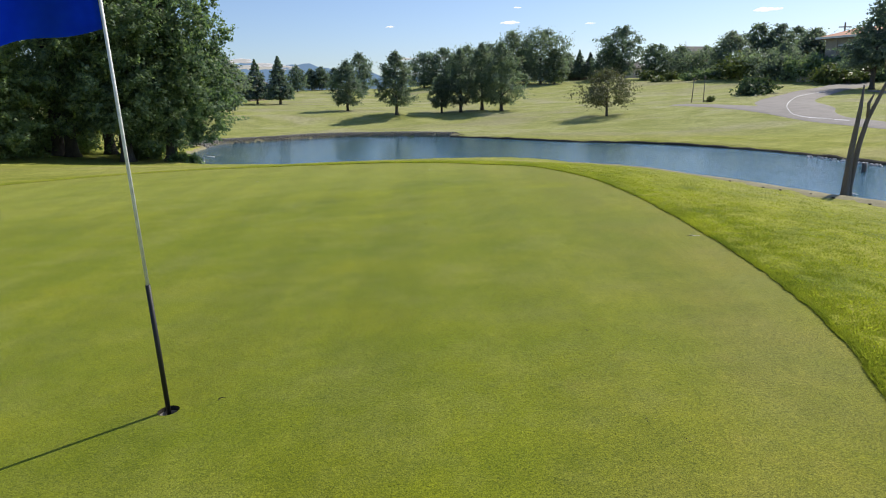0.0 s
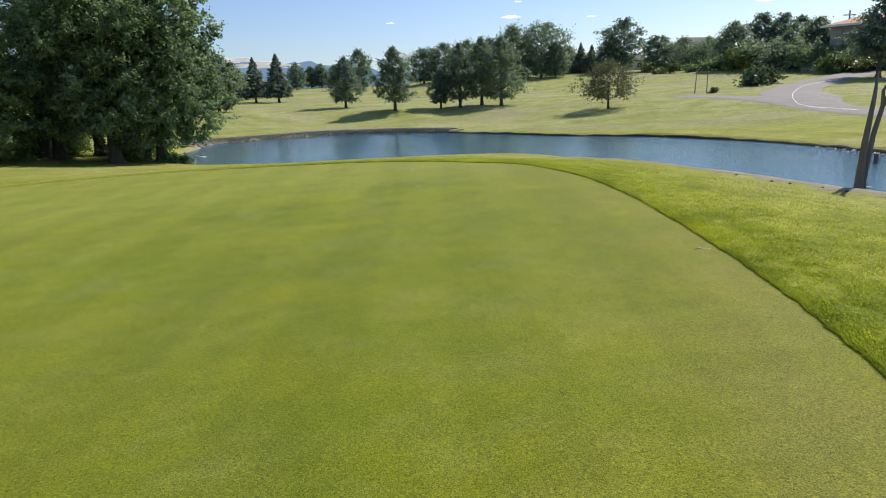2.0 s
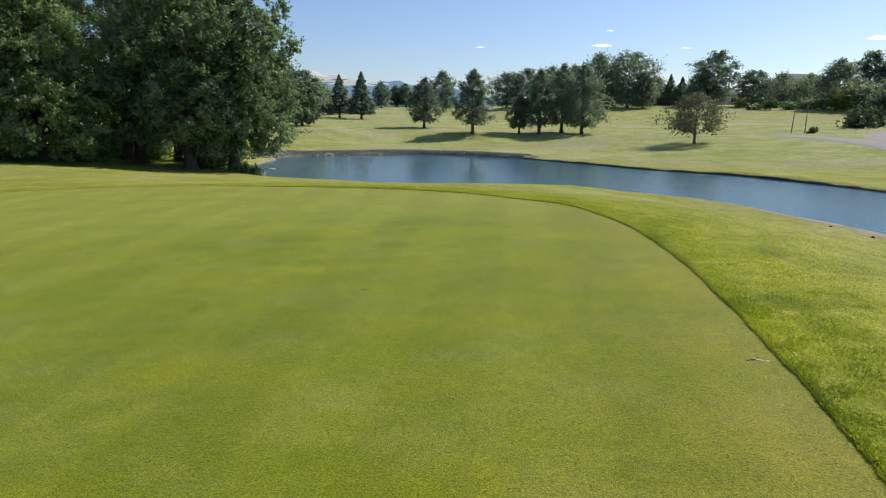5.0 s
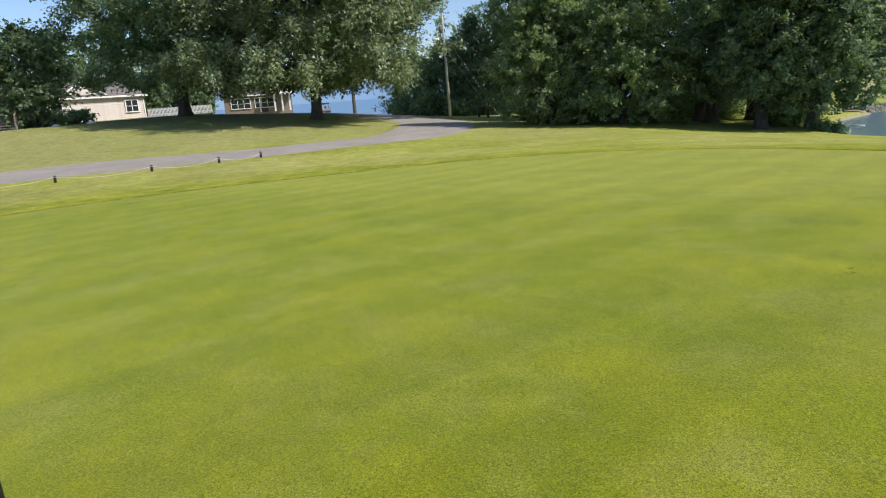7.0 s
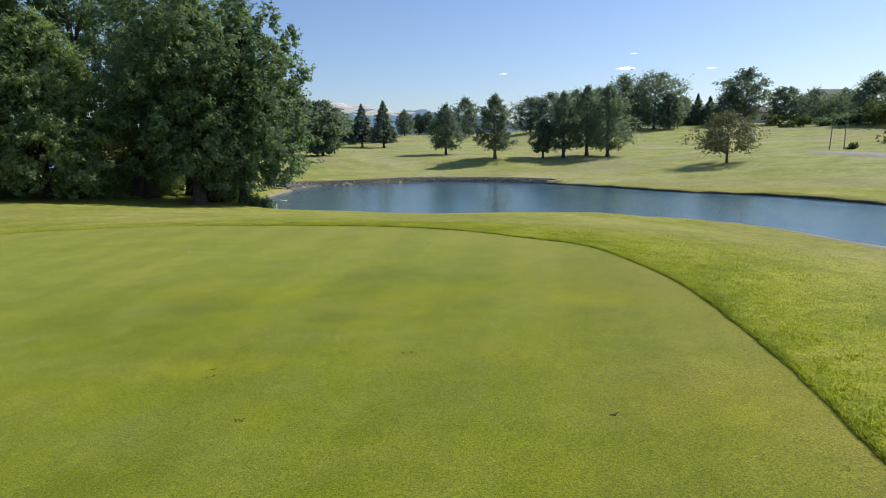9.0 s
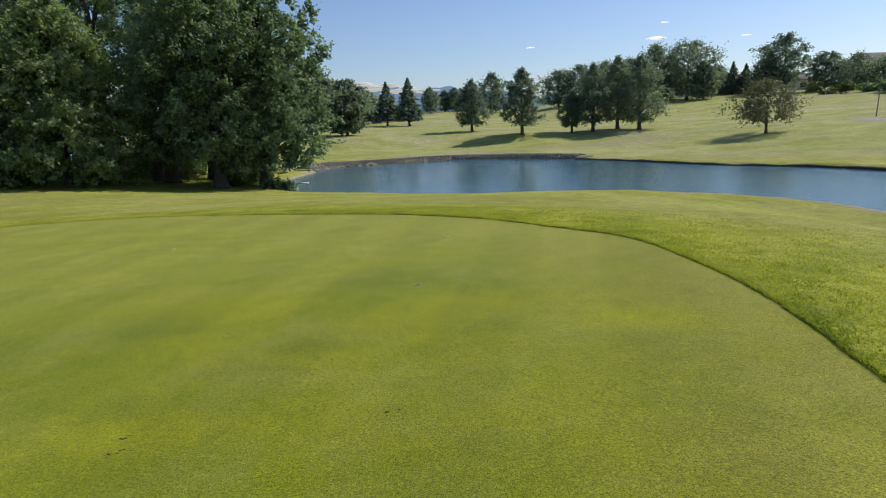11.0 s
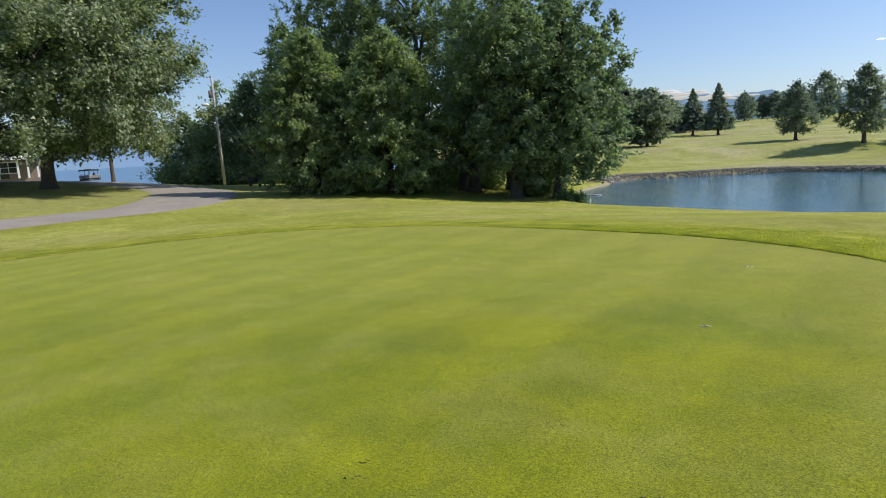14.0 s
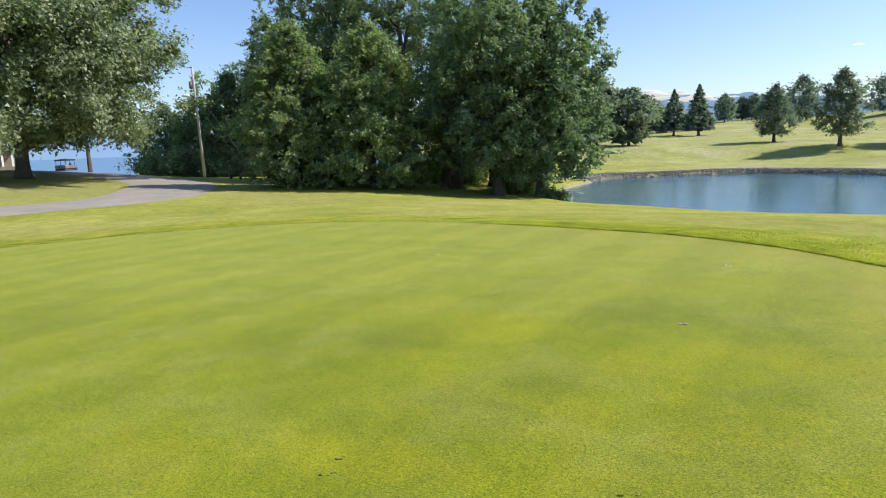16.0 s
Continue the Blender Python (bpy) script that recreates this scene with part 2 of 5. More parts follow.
# clouds: part of their sunlit white is put in as emission
def cloud(name, white, glow):
    m, nt, b = material(name, 1.0)
    b.inputs["Base Color"].default_value = (white, white, white, 1)
    b.inputs["Emission Color"].default_value = (1, 0.97, 0.97, 1)
    b.inputs["Emission Strength"].default_value = glow
    return m


M_CLOUD, M_CLOUD_LOW = cloud("cloud", 0.6, 0.75), cloud("low_cloud", 0.3, 0.37)

# ---------------- mesh helpers ----------------


def raw_mesh(name, verts, faces, mat, smooth=False):
    me = bpy.data.meshes.new(name)
    verts, faces = np.asarray(verts, np.float32), np.asarray(faces, np.int32)
    k = faces.shape[1]
    me.vertices.add(len(verts))
    me.vertices.foreach_set("co", verts.ravel())
    me.loops.add(faces.size)
    me.loops.foreach_set("vertex_index", faces.ravel())
    me.polygons.add(len(faces))
    me.polygons.foreach_set("loop_start", np.arange(0, faces.size, k, dtype=np.int32))
    me.polygons.foreach_set("use_smooth", np.full(len(faces), smooth))
    me.update(calc_edges=True)
    me.materials.append(mat)
    return me


def part(name, bm, mat, parent=None, label=""):
    """A bmesh as one mesh object, under a thing or a part."""
    me = bpy.data.meshes.new(name)
    bm.to_mesh(me)
    bm.free()
    me.materials.append(mat)
    return put(name, me, parent, label)


def put(name, me, parent=None, label=""):
    ob = new(name, me)
    if parent:
        ob.parent = parent
    if label:
        ob["label"] = label
    return ob


def thing(name, label, category, x, y, z, turn=0.0, group="", kind=""):
    ob = new(name)
    ob.matrix_world = pose(x, y, z, 0, 0, turn)
    return tagged(ob, label, category, group, kind)


def add_box(bm, x0, x1, y0, y1, z0, z1, bevel=0.0):
    r = bmesh.ops.create_cube(bm, size=1)
    bmesh.ops.transform(bm, verts=r["verts"], matrix=Matrix.Translation(((x0 + x1) / 2, (y0 + y1) / 2, (z0 + z1) / 2)) @ Matrix.Diagonal((x1 - x0, y1 - y0, z1 - z0, 1)))
    if bevel:
        es = list({e for v in r["verts"] for e in v.link_edges})
        bmesh.ops.bevel(bm, geom=es, offset=bevel, segments=1, affect="EDGES")


def box(*a, **k):
    bm = bmesh.new()
    add_box(bm, *a, **k)
    return bm


def tube(path, radii, n=8, bm=None, cap=True):
    """A bent, tapered tube along the points of path."""
    bm = bm or bmesh.new()
    rings = []
    path = [Vector(p) for p in path]
    for i, (p, r) in enumerate(zip(path, radii)):
        d = (path[min(i + 1, len(path) - 1)] - path[max(i - 1, 0)]).normalized()
        u = d.orthogonal().normalized() if abs(d.z) < 0.9 else d.cross(Vector((0, 1, 0))).normalized()
        w = d.cross(u)
        rings.append([bm.verts.new(p + (u * math.cos(a) + w * math.sin(a)) * r) for a in (2 * math.pi * j / n for j in range(n))])
    for a, b2 in zip(rings, rings[1:]):
        for j in range(n):
            f = bm.faces.new((a[j], a[(j + 1) % n], b2[(j + 1) % n], b2[j]))
            f.smooth = True
    if cap:
        bm.faces.new(rings[0][::-1])
        bm.faces.new(rings[-1])
    return bm


# ---------------- the lie of the land ----------------
CUP = np.array((-2.12, 1.91))
SLOPE_X, SLOPE_Y, RISE = 0.045, 0.012, 0.071
WATER_Z, LAKE_Z = -2.1, -1.4
GREEN = np.array([(1.1, 0.9), (1.58, 2.25), (1.82, 3.8), (1.92, 5.6), (1.93, 7.2), (1.83, 8.6), (1.61, 9.68), (1.16, 10.9), (0.42, 11.7), (-0.55, 12.6),
                  (-2.0, 13.45), (-4.6, 14.3), (-7.6, 14.9), (-10.8, 14.5), (-13.6, 13.0), (-15.7, 10.3), (-17.6, 7.2), (-18.7, 4.2), (-19.0, 1.5),
                  (-18.3, -2.5), (-15.0, -6.5), (-8.0, -8.2), (-2.0, -5.6), (0.2, -1.8)])
POND = np.array([(15.6, 13.6), (14.5, 16.1), (13.1, 19.9), (11.4, 25.6), (9.6, 30.0), (6.0, 33.4), (0, 34.4), (-5.2, 34.2), (-9.5, 35.3), (-13.3, 36.6),
                 (-16.3, 38.9), (-18.4, 42.2), (-19.4, 47), (-20.2, 53), (-20.6, 59), (-16, 62.8), (-11, 66.3), (-5, 65.6), (0.9, 62.4), (5.9, 57),
                 (10.2, 51.8), (15.7, 47.4), (19.3, 41.3), (20.8, 37), (21.5, 32), (22.0, 24.5), (22.8, 17), (20, 12.3)])


def closed(points, n):
    """A smooth closed outline through points (Catmull-Rom)."""
    m, out = len(points), []
    for i in range(m):
        a, b2, c, d = (points[(i + k) % m] for k in (-1, 0, 1, 2))
        for t in np.linspace(0, 1, n, endpoint=False):
            out.append(0.5 * (2 * b2 + (c - a) * t + (2 * a - 5 * b2 + 4 * c - d) * t * t + (3 * b2 - a - 3 * c + d) * t ** 3))
    return np.array(out)


GREEN_LINE, POND_LINE = closed(GREEN, 12), closed(POND, 8)


def outside(line, x, y):
    """Signed distance from a closed outline, negative within."""
    x, y = np.asarray(x, float), np.asarray(y, float)
    best, inside = np.full(x.shape, 1e9), np.zeros(x.shape, bool)
    for (ax, ay), (bx, by) in zip(line, np.roll(line, -1, 0)):
        ex, ey = bx - ax, by - ay
        t = np.clip(((x - ax) * ex + (y - ay) * ey) / (ex * ex + ey * ey), 0, 1)
        best = np.minimum(best, np.hypot(x - ax - t * ex, y - ay - t * ey))
        inside ^= ((ay > y) != (by > y)) & (x < ax + (y - ay) * ex / (ey if ey else 1e-9))
    return np.where(inside, -best, best)


def smooth(a, b2, v):
    t = np.clip((v - a) / (b2 - a), 0, 1)
    return t * t * (3 - 2 * t)


def plane(x, y):
    return SLOPE_X * x + SLOPE_Y * y + RISE


def land(x, y):
    """Height of the ground at x, y (arrays)."""
    x, y = np.asarray(x, float), np.asarray(y, float)
    shape = np.broadcast(x, y).shape
    x, y = np.broadcast_to(x, shape).ravel(), np.broadcast_to(y, shape).ravel()
    v = outside(POND_LINE, x, y)
    g = np.maximum(outside(GREEN_LINE, x, y), 0)
    bank = WATER_Z + 0.22
    # near side: from the green down to the shore
    tilt = plane(np.clip(x, -19.5, 3.5), np.clip(y, -30, 14))
    f = np.clip(g / (g + np.maximum(v, 0.01)), 0, 1)
    east = smooth(4, 9, x)
    f = np.minimum(f / (1 - 0.15 * east), 1)
    near = tilt + (bank - tilt) * (f ** 1.12 + 0.3 * f * (1 - f) * east)
    # western lawn: drops towards the wood, rises behind the road to the houses
    west = smooth(-6, -24, x) * smooth(3, 14, v)
    lawn = plane(np.clip(x, -19.5, 3.5), np.clip(y, -30, 14)) - 0.022 * np.clip(y - 16, 0, 40)
    lawn = lawn + 0.1125 * smooth(-20, -30, x) + 1.5 * smooth(-30, -55, x) * smooth(46, 13, y) + 0.25 * smooth(-35, -55, x) * smooth(50, 30, y)
    near = near * (1 - west) + lawn * west
    # far side: the rising course
    yaw = np.degrees(np.arctan2(x, np.maximum(y, 1e-3)))
    left = np.interp(v, (0, 10, 15, 20.5, 27, 34, 70, 135, 220, 500), (bank, -1.58, -1.2, -0.05, 0.3, 0.5, 1.6, 5.4, 6.0, 3.0))
    mid = np.interp(v, (0, 10, 16, 21.7, 26, 30, 41, 75, 110, 130, 500), (bank, -1.75, -1.3, -0.74, -0.3, -0.02, 0.5, 2.4, 5.3, 6.4, 6.6))
    right = np.interp(v, (0, 22, 58, 70, 85, 99, 140, 500), (bank, -1.3, -0.3, 2.0, 4.6, 6.8, 7.6, 7.6))
    far = left + (mid - left) * smooth(-4, 0.5, yaw)
    far = far + (right - far) * smooth(33, 40, yaw)
    side = smooth(-3, 3, 0.6 * x + 0.8 * y - 25.5) * smooth(44, 32, -yaw)
    z = near + (far - near) * side
    # the lake shore in the west
    d = np.hypot(x, y)
    z = z + (LAKE_Z - 4 - z) * smooth(0, 34, d - 84 - 34 * smooth(66, 72, -yaw)) * smooth(34, 46, -yaw) * (y > -20) * (x < 0)
    # pond bed, with a low cut bank
    z = z + 0.05 * np.sin(x * 0.35 + 1) * np.sin(y * 0.29) * smooth(14, 40, d)
    z = np.where(v < 0.35, WATER_Z - 0.35 + (z - WATER_Z + 0.35) * smooth(-0.5, 0.35, v), z)
    z = np.where(v < -0.5, WATER_Z - 0.35 - np.minimum(1.2, -0.4 * (v + 0.5)), z)
    return z.reshape(shape)


def ground_z(x, y):
    return float(land(np.array([x]), np.array([y]))[0])


def rim(theta):
    """Distance from the cup to the green's edge, along each bearing."""
    d = GREEN_LINE - CUP
    a, r = np.arctan2(d[:, 1], d[:, 0]), np.hypot(d[:, 0], d[:, 1])
    o = np.argsort(a)
    return np.interp(theta, a[o], r[o], period=2 * math.pi)


def sheet(name, theta, radii, height, mat):
    """A ring-shaped grid round the cup: radii (rings x bearings), heights likewise."""
    n = len(theta)
    x, y = CUP[0] + np.cos(theta) * radii, CUP[1] + np.sin(theta) * radii
    verts = np.stack((x, y, height(x, y) if callable(height) else height), -1).reshape(-1, 3)
    k = np.arange(n)
    faces = [np.stack((i * n + k, (i + 1) * n + k, (i + 1) * n + (k + 1) % n, i * n + (k + 1) % n), -1)[:, ::-1] for i in range(len(radii) - 1)]
    return new(name, raw_mesh(name, verts, np.concatenate(faces), mat, True))


def put_attr(ob, name, values):
    a = ob.data.attributes.new(name, "FLOAT", "POINT")
    a.data.foreach_set("value", np.ascontiguousarray(values, np.float32).ravel())


def waves(x, y, s):
    return np.sin(x * 3.1 * s + np.sin(y * 2.3 * s) * 1.7) * np.sin(y * 2.7 * s + np.sin(x * 1.9 * s) * 1.3)


# bearings: dense ahead and to the west, where the view goes
fine = np.radians(np.arange(20, 200, 0.36))
coarse = np.radians(np.arange(200, 380, 1.5))
BEAR = np.concatenate((fine, coarse))
EDGE = rim(BEAR) + 0.006 * np.sin(BEAR * 37) + 0.005 * np.sin(BEAR * 83 + np.sin(BEAR * 19) * 3) + 0.005 * np.sin(BEAR * 233 + np.sin(BEAR * 41) * 4)
fr = np.linspace(0, 1, 66)[1:]
green_r = np.concatenate((np.array([0.054, 0.08, 0.14])[:, None] * np.ones((1, len(BEAR))), 0.14 + (EDGE - 0.14) * fr[:, None]))
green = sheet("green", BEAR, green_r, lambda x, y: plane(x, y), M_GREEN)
gxy = np.array([v.co[:2] for v in green.data.vertices])
put_attr(green, "worn", 0.6 * smooth(-1.8, -0.1, outside(GREEN_LINE, gxy[:, 0], gxy[:, 1])))


def patches(spots):
    """Soft oval stains in the turf: x, y, half-widths, strength."""
    v = np.zeros(len(gxy))
    for x, y, rx, ry, k in spots:
        v = np.maximum(v, k * np.exp(-((gxy[:, 0] - x) / rx) ** 2 - ((gxy[:, 1] - y) / ry) ** 2))
    return v


put_attr(green, "lush", patches(((1.08, 8.5, 0.42, 0.22, 0.95), (-1.53, 6.91, 0.34, 0.16, 0.8), (-0.8, 6.3, 0.3, 0.16, 0.5), (-1.08, 7.03, 0.3, 0.15, 0.5), (-1.77, 8.82, 0.75, 0.5, 0.6),
                                 (-1.98, 8.13, 0.4, 0.2, 0.5), (-0.05, 8.08, 0.45, 0.2, 0.55), (-0.12, 8.8, 0.5, 0.25, 0.45), (-2.13, 6.59, 0.4, 0.3, 0.4), (1.6, 6.6, 0.25, 0.6, 0.3))))
# paler towards the far end: grazing sheen put into the turf colour
put_attr(green, "far_sheen", 0.5 * smooth(8.2, 12.0, gxy[:, 1] - 0.25 * gxy[:, 0]))
# first two spots: a broad, weaker darkening from the cup outwards
put_attr(green, "darker_turf", patches(((-2.0, 2.6, 1.5, 2.6, 0.4), (-1.3, 5.4, 0.9, 1.0, 0.3), (-1.6, 7.23, 0.26, 0.14, 0.75), (-0.95, 8.06, 0.22, 0.12, 0.7), (-2.29, 8.42, 0.5, 0.3, 0.5), (-1.24, 7.59, 0.4, 0.18, 0.4), (-2.98, 7.85, 0.5, 0.25, 0.4),
                                    (-0.91, 9.61, 0.5, 0.3, 0.45), (-0.09, 8.0, 0.25, 0.12, 0.4), (0.34, 6.86, 0.4, 0.25, 0.3), (-6.06, 7.5, 0.9, 0.5, 0.35), (-2.4, 8.6, 0.5, 0.2, 0.45))))
tagged(green, "closely mown putting green with mottled yellow-green turf", "putting green", kind="structure")

steps = [0.0, 0.004, 0.05, 0.12]
while steps[-1] < 4500:
    steps.append(steps[-1] + max(0.14, (0.013 if 14 < steps[-1] < 75 else 0.045 if steps[-1] > 75 else 0.024) * steps[-1]))
steps = np.array(steps)
gr = EDGE + steps[:, None]
gx, gy = CUP[0] + np.cos(BEAR) * gr, CUP[1] + np.sin(BEAR) * gr
gz = land(gx, gy)
lip = (0.0085 + 0.004 * waves(gx, gy, 9)) * smooth(0.0, 0.004, steps)[:, None] + 0.006 * waves(gx, gy, 4) * smooth(0.002, 0.1, steps)[:, None]
gz = gz + lip
gz[0] = plane(gx[0], gy[0]) - 0.015
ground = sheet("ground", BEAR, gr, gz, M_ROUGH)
put_attr(ground, "dry", smooth(-29, -37, gx) * smooth(40, 24, gy) * 0.85)
# weight of the painted haze, rising beyond the pond
put_attr(ground, "far_haze", smooth(52, 66, gy + 0.3 * gx))
put_attr(ground, "mown", np.broadcast_to(smooth(0.3, 5, steps)[:, None], gr.shape))
tagged(ground, "mown grass of the golf course, sunlit yellow-green", "grass", kind="structure")

er = EDGE + np.array([-0.004, -0.001, 0.004])[:, None]
ex, ey = CUP[0] + np.cos(BEAR) * er, CUP[1] + np.sin(BEAR) * er
ez = plane(ex, ey) + 0.001
ez[1] += 0.003
ez[2] = gz[1] + 0.001 - 0.008 * np.clip(np.sin(BEAR * 411 + 5 * np.sin(BEAR * 97)), 0, 1)
tagged(sheet("edge_of_green", BEAR, er, ez, M_SOIL), "dark cut soil edge round the putting green", "edge", kind="structure")

# water
pl = closed(POND, 8)
mid = pl.mean(0)
pl = mid + (pl - mid) * (1 + 0.6 / np.hypot(*(pl - mid).T))[:, None]
bm = bmesh.new()
bm.faces.new([bm.verts.new((x, y, WATER_Z)) for x, y in pl])
bmesh.ops.triangulate(bm, faces=bm.faces[:])
tagged(part("pond_water", bm, M_WATER), "still blue pond reflecting sky and trees", "pond", kind="structure")
bm = bmesh.new()
bm.faces.new([bm.verts.new(p) for p in ((-74, 35, LAKE_Z), (-116, 6, LAKE_Z), (-4000, -600, LAKE_Z), (-3800, 3000, LAKE_Z), (-1800, 3800, LAKE_Z), (-58, 78, LAKE_Z))])
tagged(part("lake_water", bm, M_LAKE), "wide blue lake beyond the lawn", "lake", kind="structure")

# ---------------- trees ----------------
TREE_N = [0]


def leaves(name, centres, radii, outward, weight, leaf, mat, rng, droop=0.25, stretch=1.6, flat=0.7, single=False, twigs=9):
    """Many small folded leaves on twigs that spread from each branch end of a crown, as one mesh."""
    n = weight.sum()
    which = np.repeat(np.arange(len(centres)), weight)
    spread = rng.normal(size=(len(centres), twigs, 3))
    spread /= np.linalg.norm(spread, axis=2)[..., None]
    spread += outward[:, None] * rng.uniform(0.1, 0.75, (len(centres), twigs, 1))
    spread *= np.array((1, 1, flat))
    spread *= rng.uniform(0.7, 1.25, (len(centres), twigs, 1))
    way = spread[which, rng.integers(0, twigs, n)]
    o = outward[which]
    reach = radii[which] * (0.12 + 0.95 * rng.random(n) ** 0.75)
    lengthen = 1 + (stretch - 1) * np.clip((way * o).sum(1), 0, 1)
    p = centres[which] + way * (reach * lengthen)[:, None] + rng.normal(0, 0.2 if twigs < 12 else 0.07, (n, 3)) * radii[which][:, None]
    p[:, 2] -= droop * 0.5 * radii[which] * (reach / radii[which]) ** 2
    axis = way * 0.8 + rng.normal(size=(n, 3)) * 0.5 + np.array((0, 0, -droop))
    axis /= np.linalg.norm(axis, axis=1)[:, None]
    face = way * 0.55 + o * 0.45 + np.array((0, 0, 0.55)) + rng.normal(size=(n, 3)) * 0.45
    side = np.cross(axis, face)
    side /= np.linalg.norm(side, axis=1)[:, None] + 1e-9
    up = np.cross(side, axis)
    s = (leaf * rng.uniform(0.6, 1.35, n))[:, None]
    a = p - axis * s * 0.5
    c = p + axis * s * 0.5
    l = p + side * s * 0.36 + up * s * 0.14
    r = p - side * s * 0.36 + up * s * 0.14
    if single:
        verts = np.stack((a + (l - p) * 1.2, c, a + (r - p) * 1.2), 1).reshape(-1, 3)
        return raw_mesh(name, verts, np.arange(n * 3).reshape(-1, 3), mat)
    verts = np.stack((a, l, c, r), 1).reshape(-1, 3)
    i = np.arange(n)[:, None] * 4
    faces = np.concatenate((i + np.array((0, 1, 2)), i + np.array((0, 2, 3))))
    return raw_mesh(name, verts, faces, mat)


PROFILES = {
    "oak": ((0, 0.5), (0.12, 0.74), (0.35, 0.92), (0.62, 1.0), (0.82, 0.86), (0.94, 0.58), (1, 0.3)),
    "column": ((0, 0.5), (0.12, 0.8), (0.3, 0.95), (0.6, 1.0), (0.85, 0.94), (0.95, 0.68), (1, 0.4)),
    "round": ((0, 0.6), (0.2, 0.92), (0.45, 1.0), (0.75, 0.78), (1, 0.2)),
    "cone": ((0, 0.75), (0.12, 1.0), (0.4, 0.76), (0.7, 0.42), (0.9, 0.16), (1, 0.02)),
    "egg": ((0, 0.5), (0.2, 0.95), (0.4, 1.0), (0.7, 0.72), (0.9, 0.36), (1, 0.08)),
    "ovate": ((0, 0.7), (0.15, 0.97), (0.4, 0.92), (0.7, 0.58), (0.9, 0.28), (1, 0.06)),
    "dome": ((0, 0.9), (0.1, 1.0), (0.45, 1.0), (0.72, 0.82), (0.9, 0.52), (1, 0.2)),
    "maple": ((0, 0.86), (0.12, 0.96), (0.35, 0.97), (0.6, 1.0), (0.8, 0.86), (0.92, 0.56), (1, 0.25)),
    "pine": ((0, 0.45), (0.2, 0.8), (0.35, 0.6), (0.5, 1.0), (0.62, 0.75), (0.74, 0.95), (0.86, 0.55), (1, 0.3)),
}


def tree(x, y, height, width, form, label, bole=0.12, count=4000, leaf=0.4, mat=None, lobes=45, lobe=0.2, trunk=0.0, gap=0.0, lean=(0, 0), group="", category="tree", droop=0.25, stems=1, plumes=0):
    TREE_N[0] += 1
    rng = np.random.default_rng(100 + TREE_N[0])
    z = ground_z(x, y) - 0.06
    t = thing("tree" if form != "cone" or mat is not M_NEEDLE else "conifer", label, category, x, y, z, group=group)
    trunk = trunk or 0.022 * height + 0.03
    prof = np.array(PROFILES[form])
    lobes = int(lobes * 2.2)
    lobe = lobe * 0.66
    h = (np.arange(lobes) + rng.random(lobes)) / lobes
    h = h ** (0.85 if form != "cone" else 1.3)
    env = np.interp(h, prof[:, 0], prof[:, 1])
    r_env = env * width / 2 * (1 + 0.13 * np.sin(h * 23 + rng.uniform(0, 6)) + rng.normal(0, 0.07, lobes))
    ang = np.arange(lobes) * 2.399 + rng.normal(0, 0.5, lobes)
    rr = lobe * width * rng.uniform(0.6, 1.45, lobes) * ((0.5 + 0.5 * env) if form != "cone" else (0.16 + 0.84 * env))
    reach = np.maximum(r_env - rr * 1.35, 0) * np.sqrt(rng.uniform(0.12, 1.15, lobes))
    zc = height * (bole + (1 - bole) * h) - rr * 0.3
    cen = np.stack((np.cos(ang) * reach + lean[0] * h, np.sin(ang) * reach + lean[1] * h, np.maximum(zc, height * bole + rr * 0.5)), -1)
    if plumes:
        # upright leaders side by side, each with its own tip
        own = np.arange(lobes) % plumes
        turn = own * 2.399 + TREE_N[0]
        away = np.where(own == 0, 0.0, rng.uniform(0.28, 0.4, plumes)[own]) * width
        tall = np.where(own == 0, 1.0, rng.uniform(0.84, 1.0, plumes)[own])
        slim = np.interp(h, (0, 0.25, 0.65, 0.88, 1), (0.95, 1.0, 0.85, 0.5, 0.1)) * width * 0.23
        rr = rr * np.interp(h, (0, 0.6, 1), (1.05, 0.95, 0.5))
        fall = np.maximum(slim - rr * 0.7, 0) * np.sqrt(rng.uniform(0.05, 1.2, lobes))
        zc = height * (bole + (tall - bole) * h) - rr * 0.3
        cen = np.stack((np.cos(turn) * away * (0.75 + 0.25 * h) + np.cos(ang) * fall + lean[0] * h, np.sin(turn) * away * (0.75 + 0.25 * h) + np.sin(ang) * fall + lean[1] * h, np.maximum(zc, height * bole + rr * 0.5)), -1)
    rise = -0.25 if form == "cone" and mat is M_NEEDLE else (0.15 if form in ("cone", "pine") else None)
    out = np.stack((np.cos(ang), np.sin(ang), np.full(lobes, rise) if rise is not None else 1.7 * h - 0.2 + rng.normal(0, 0.3, lobes)), -1)
    out /= np.linalg.norm(out, axis=1)[:, None]
    wgt = rr ** 2
    weight = np.maximum(8, (wgt / wgt.sum() * count)).astype(int)
    if gap:
        keep = rng.random(lobes) > gap
        cen, rr, weight, out = cen[keep], rr[keep], weight[keep], out[keep]
    # trunk and limbs
    bm = bmesh.new()
    for s in range(stems):
        off = Vector((math.cos(s * 2.5) * trunk * 1.6, math.sin(s * 2.5) * trunk * 1.6, 0)) if stems > 1 else Vector()
        zs = (0, 0.02, 0.06, 0.25, 0.5, 0.75, 0.95) if form == "cone" else (0, 0.02, 0.06, 0.25, 0.45, 0.64, 0.8)
        pts = [off + Vector((rng.normal(0, 0.012) * height * q + lean[0] * q, rng.normal(0, 0.012) * height * q + lean[1] * q, height * q)) for q in zs]
        tube(pts, [trunk * k for k in (1.7, 1.25, 1.0, 0.85, 0.6, 0.34, 0.08)], 8, bm)
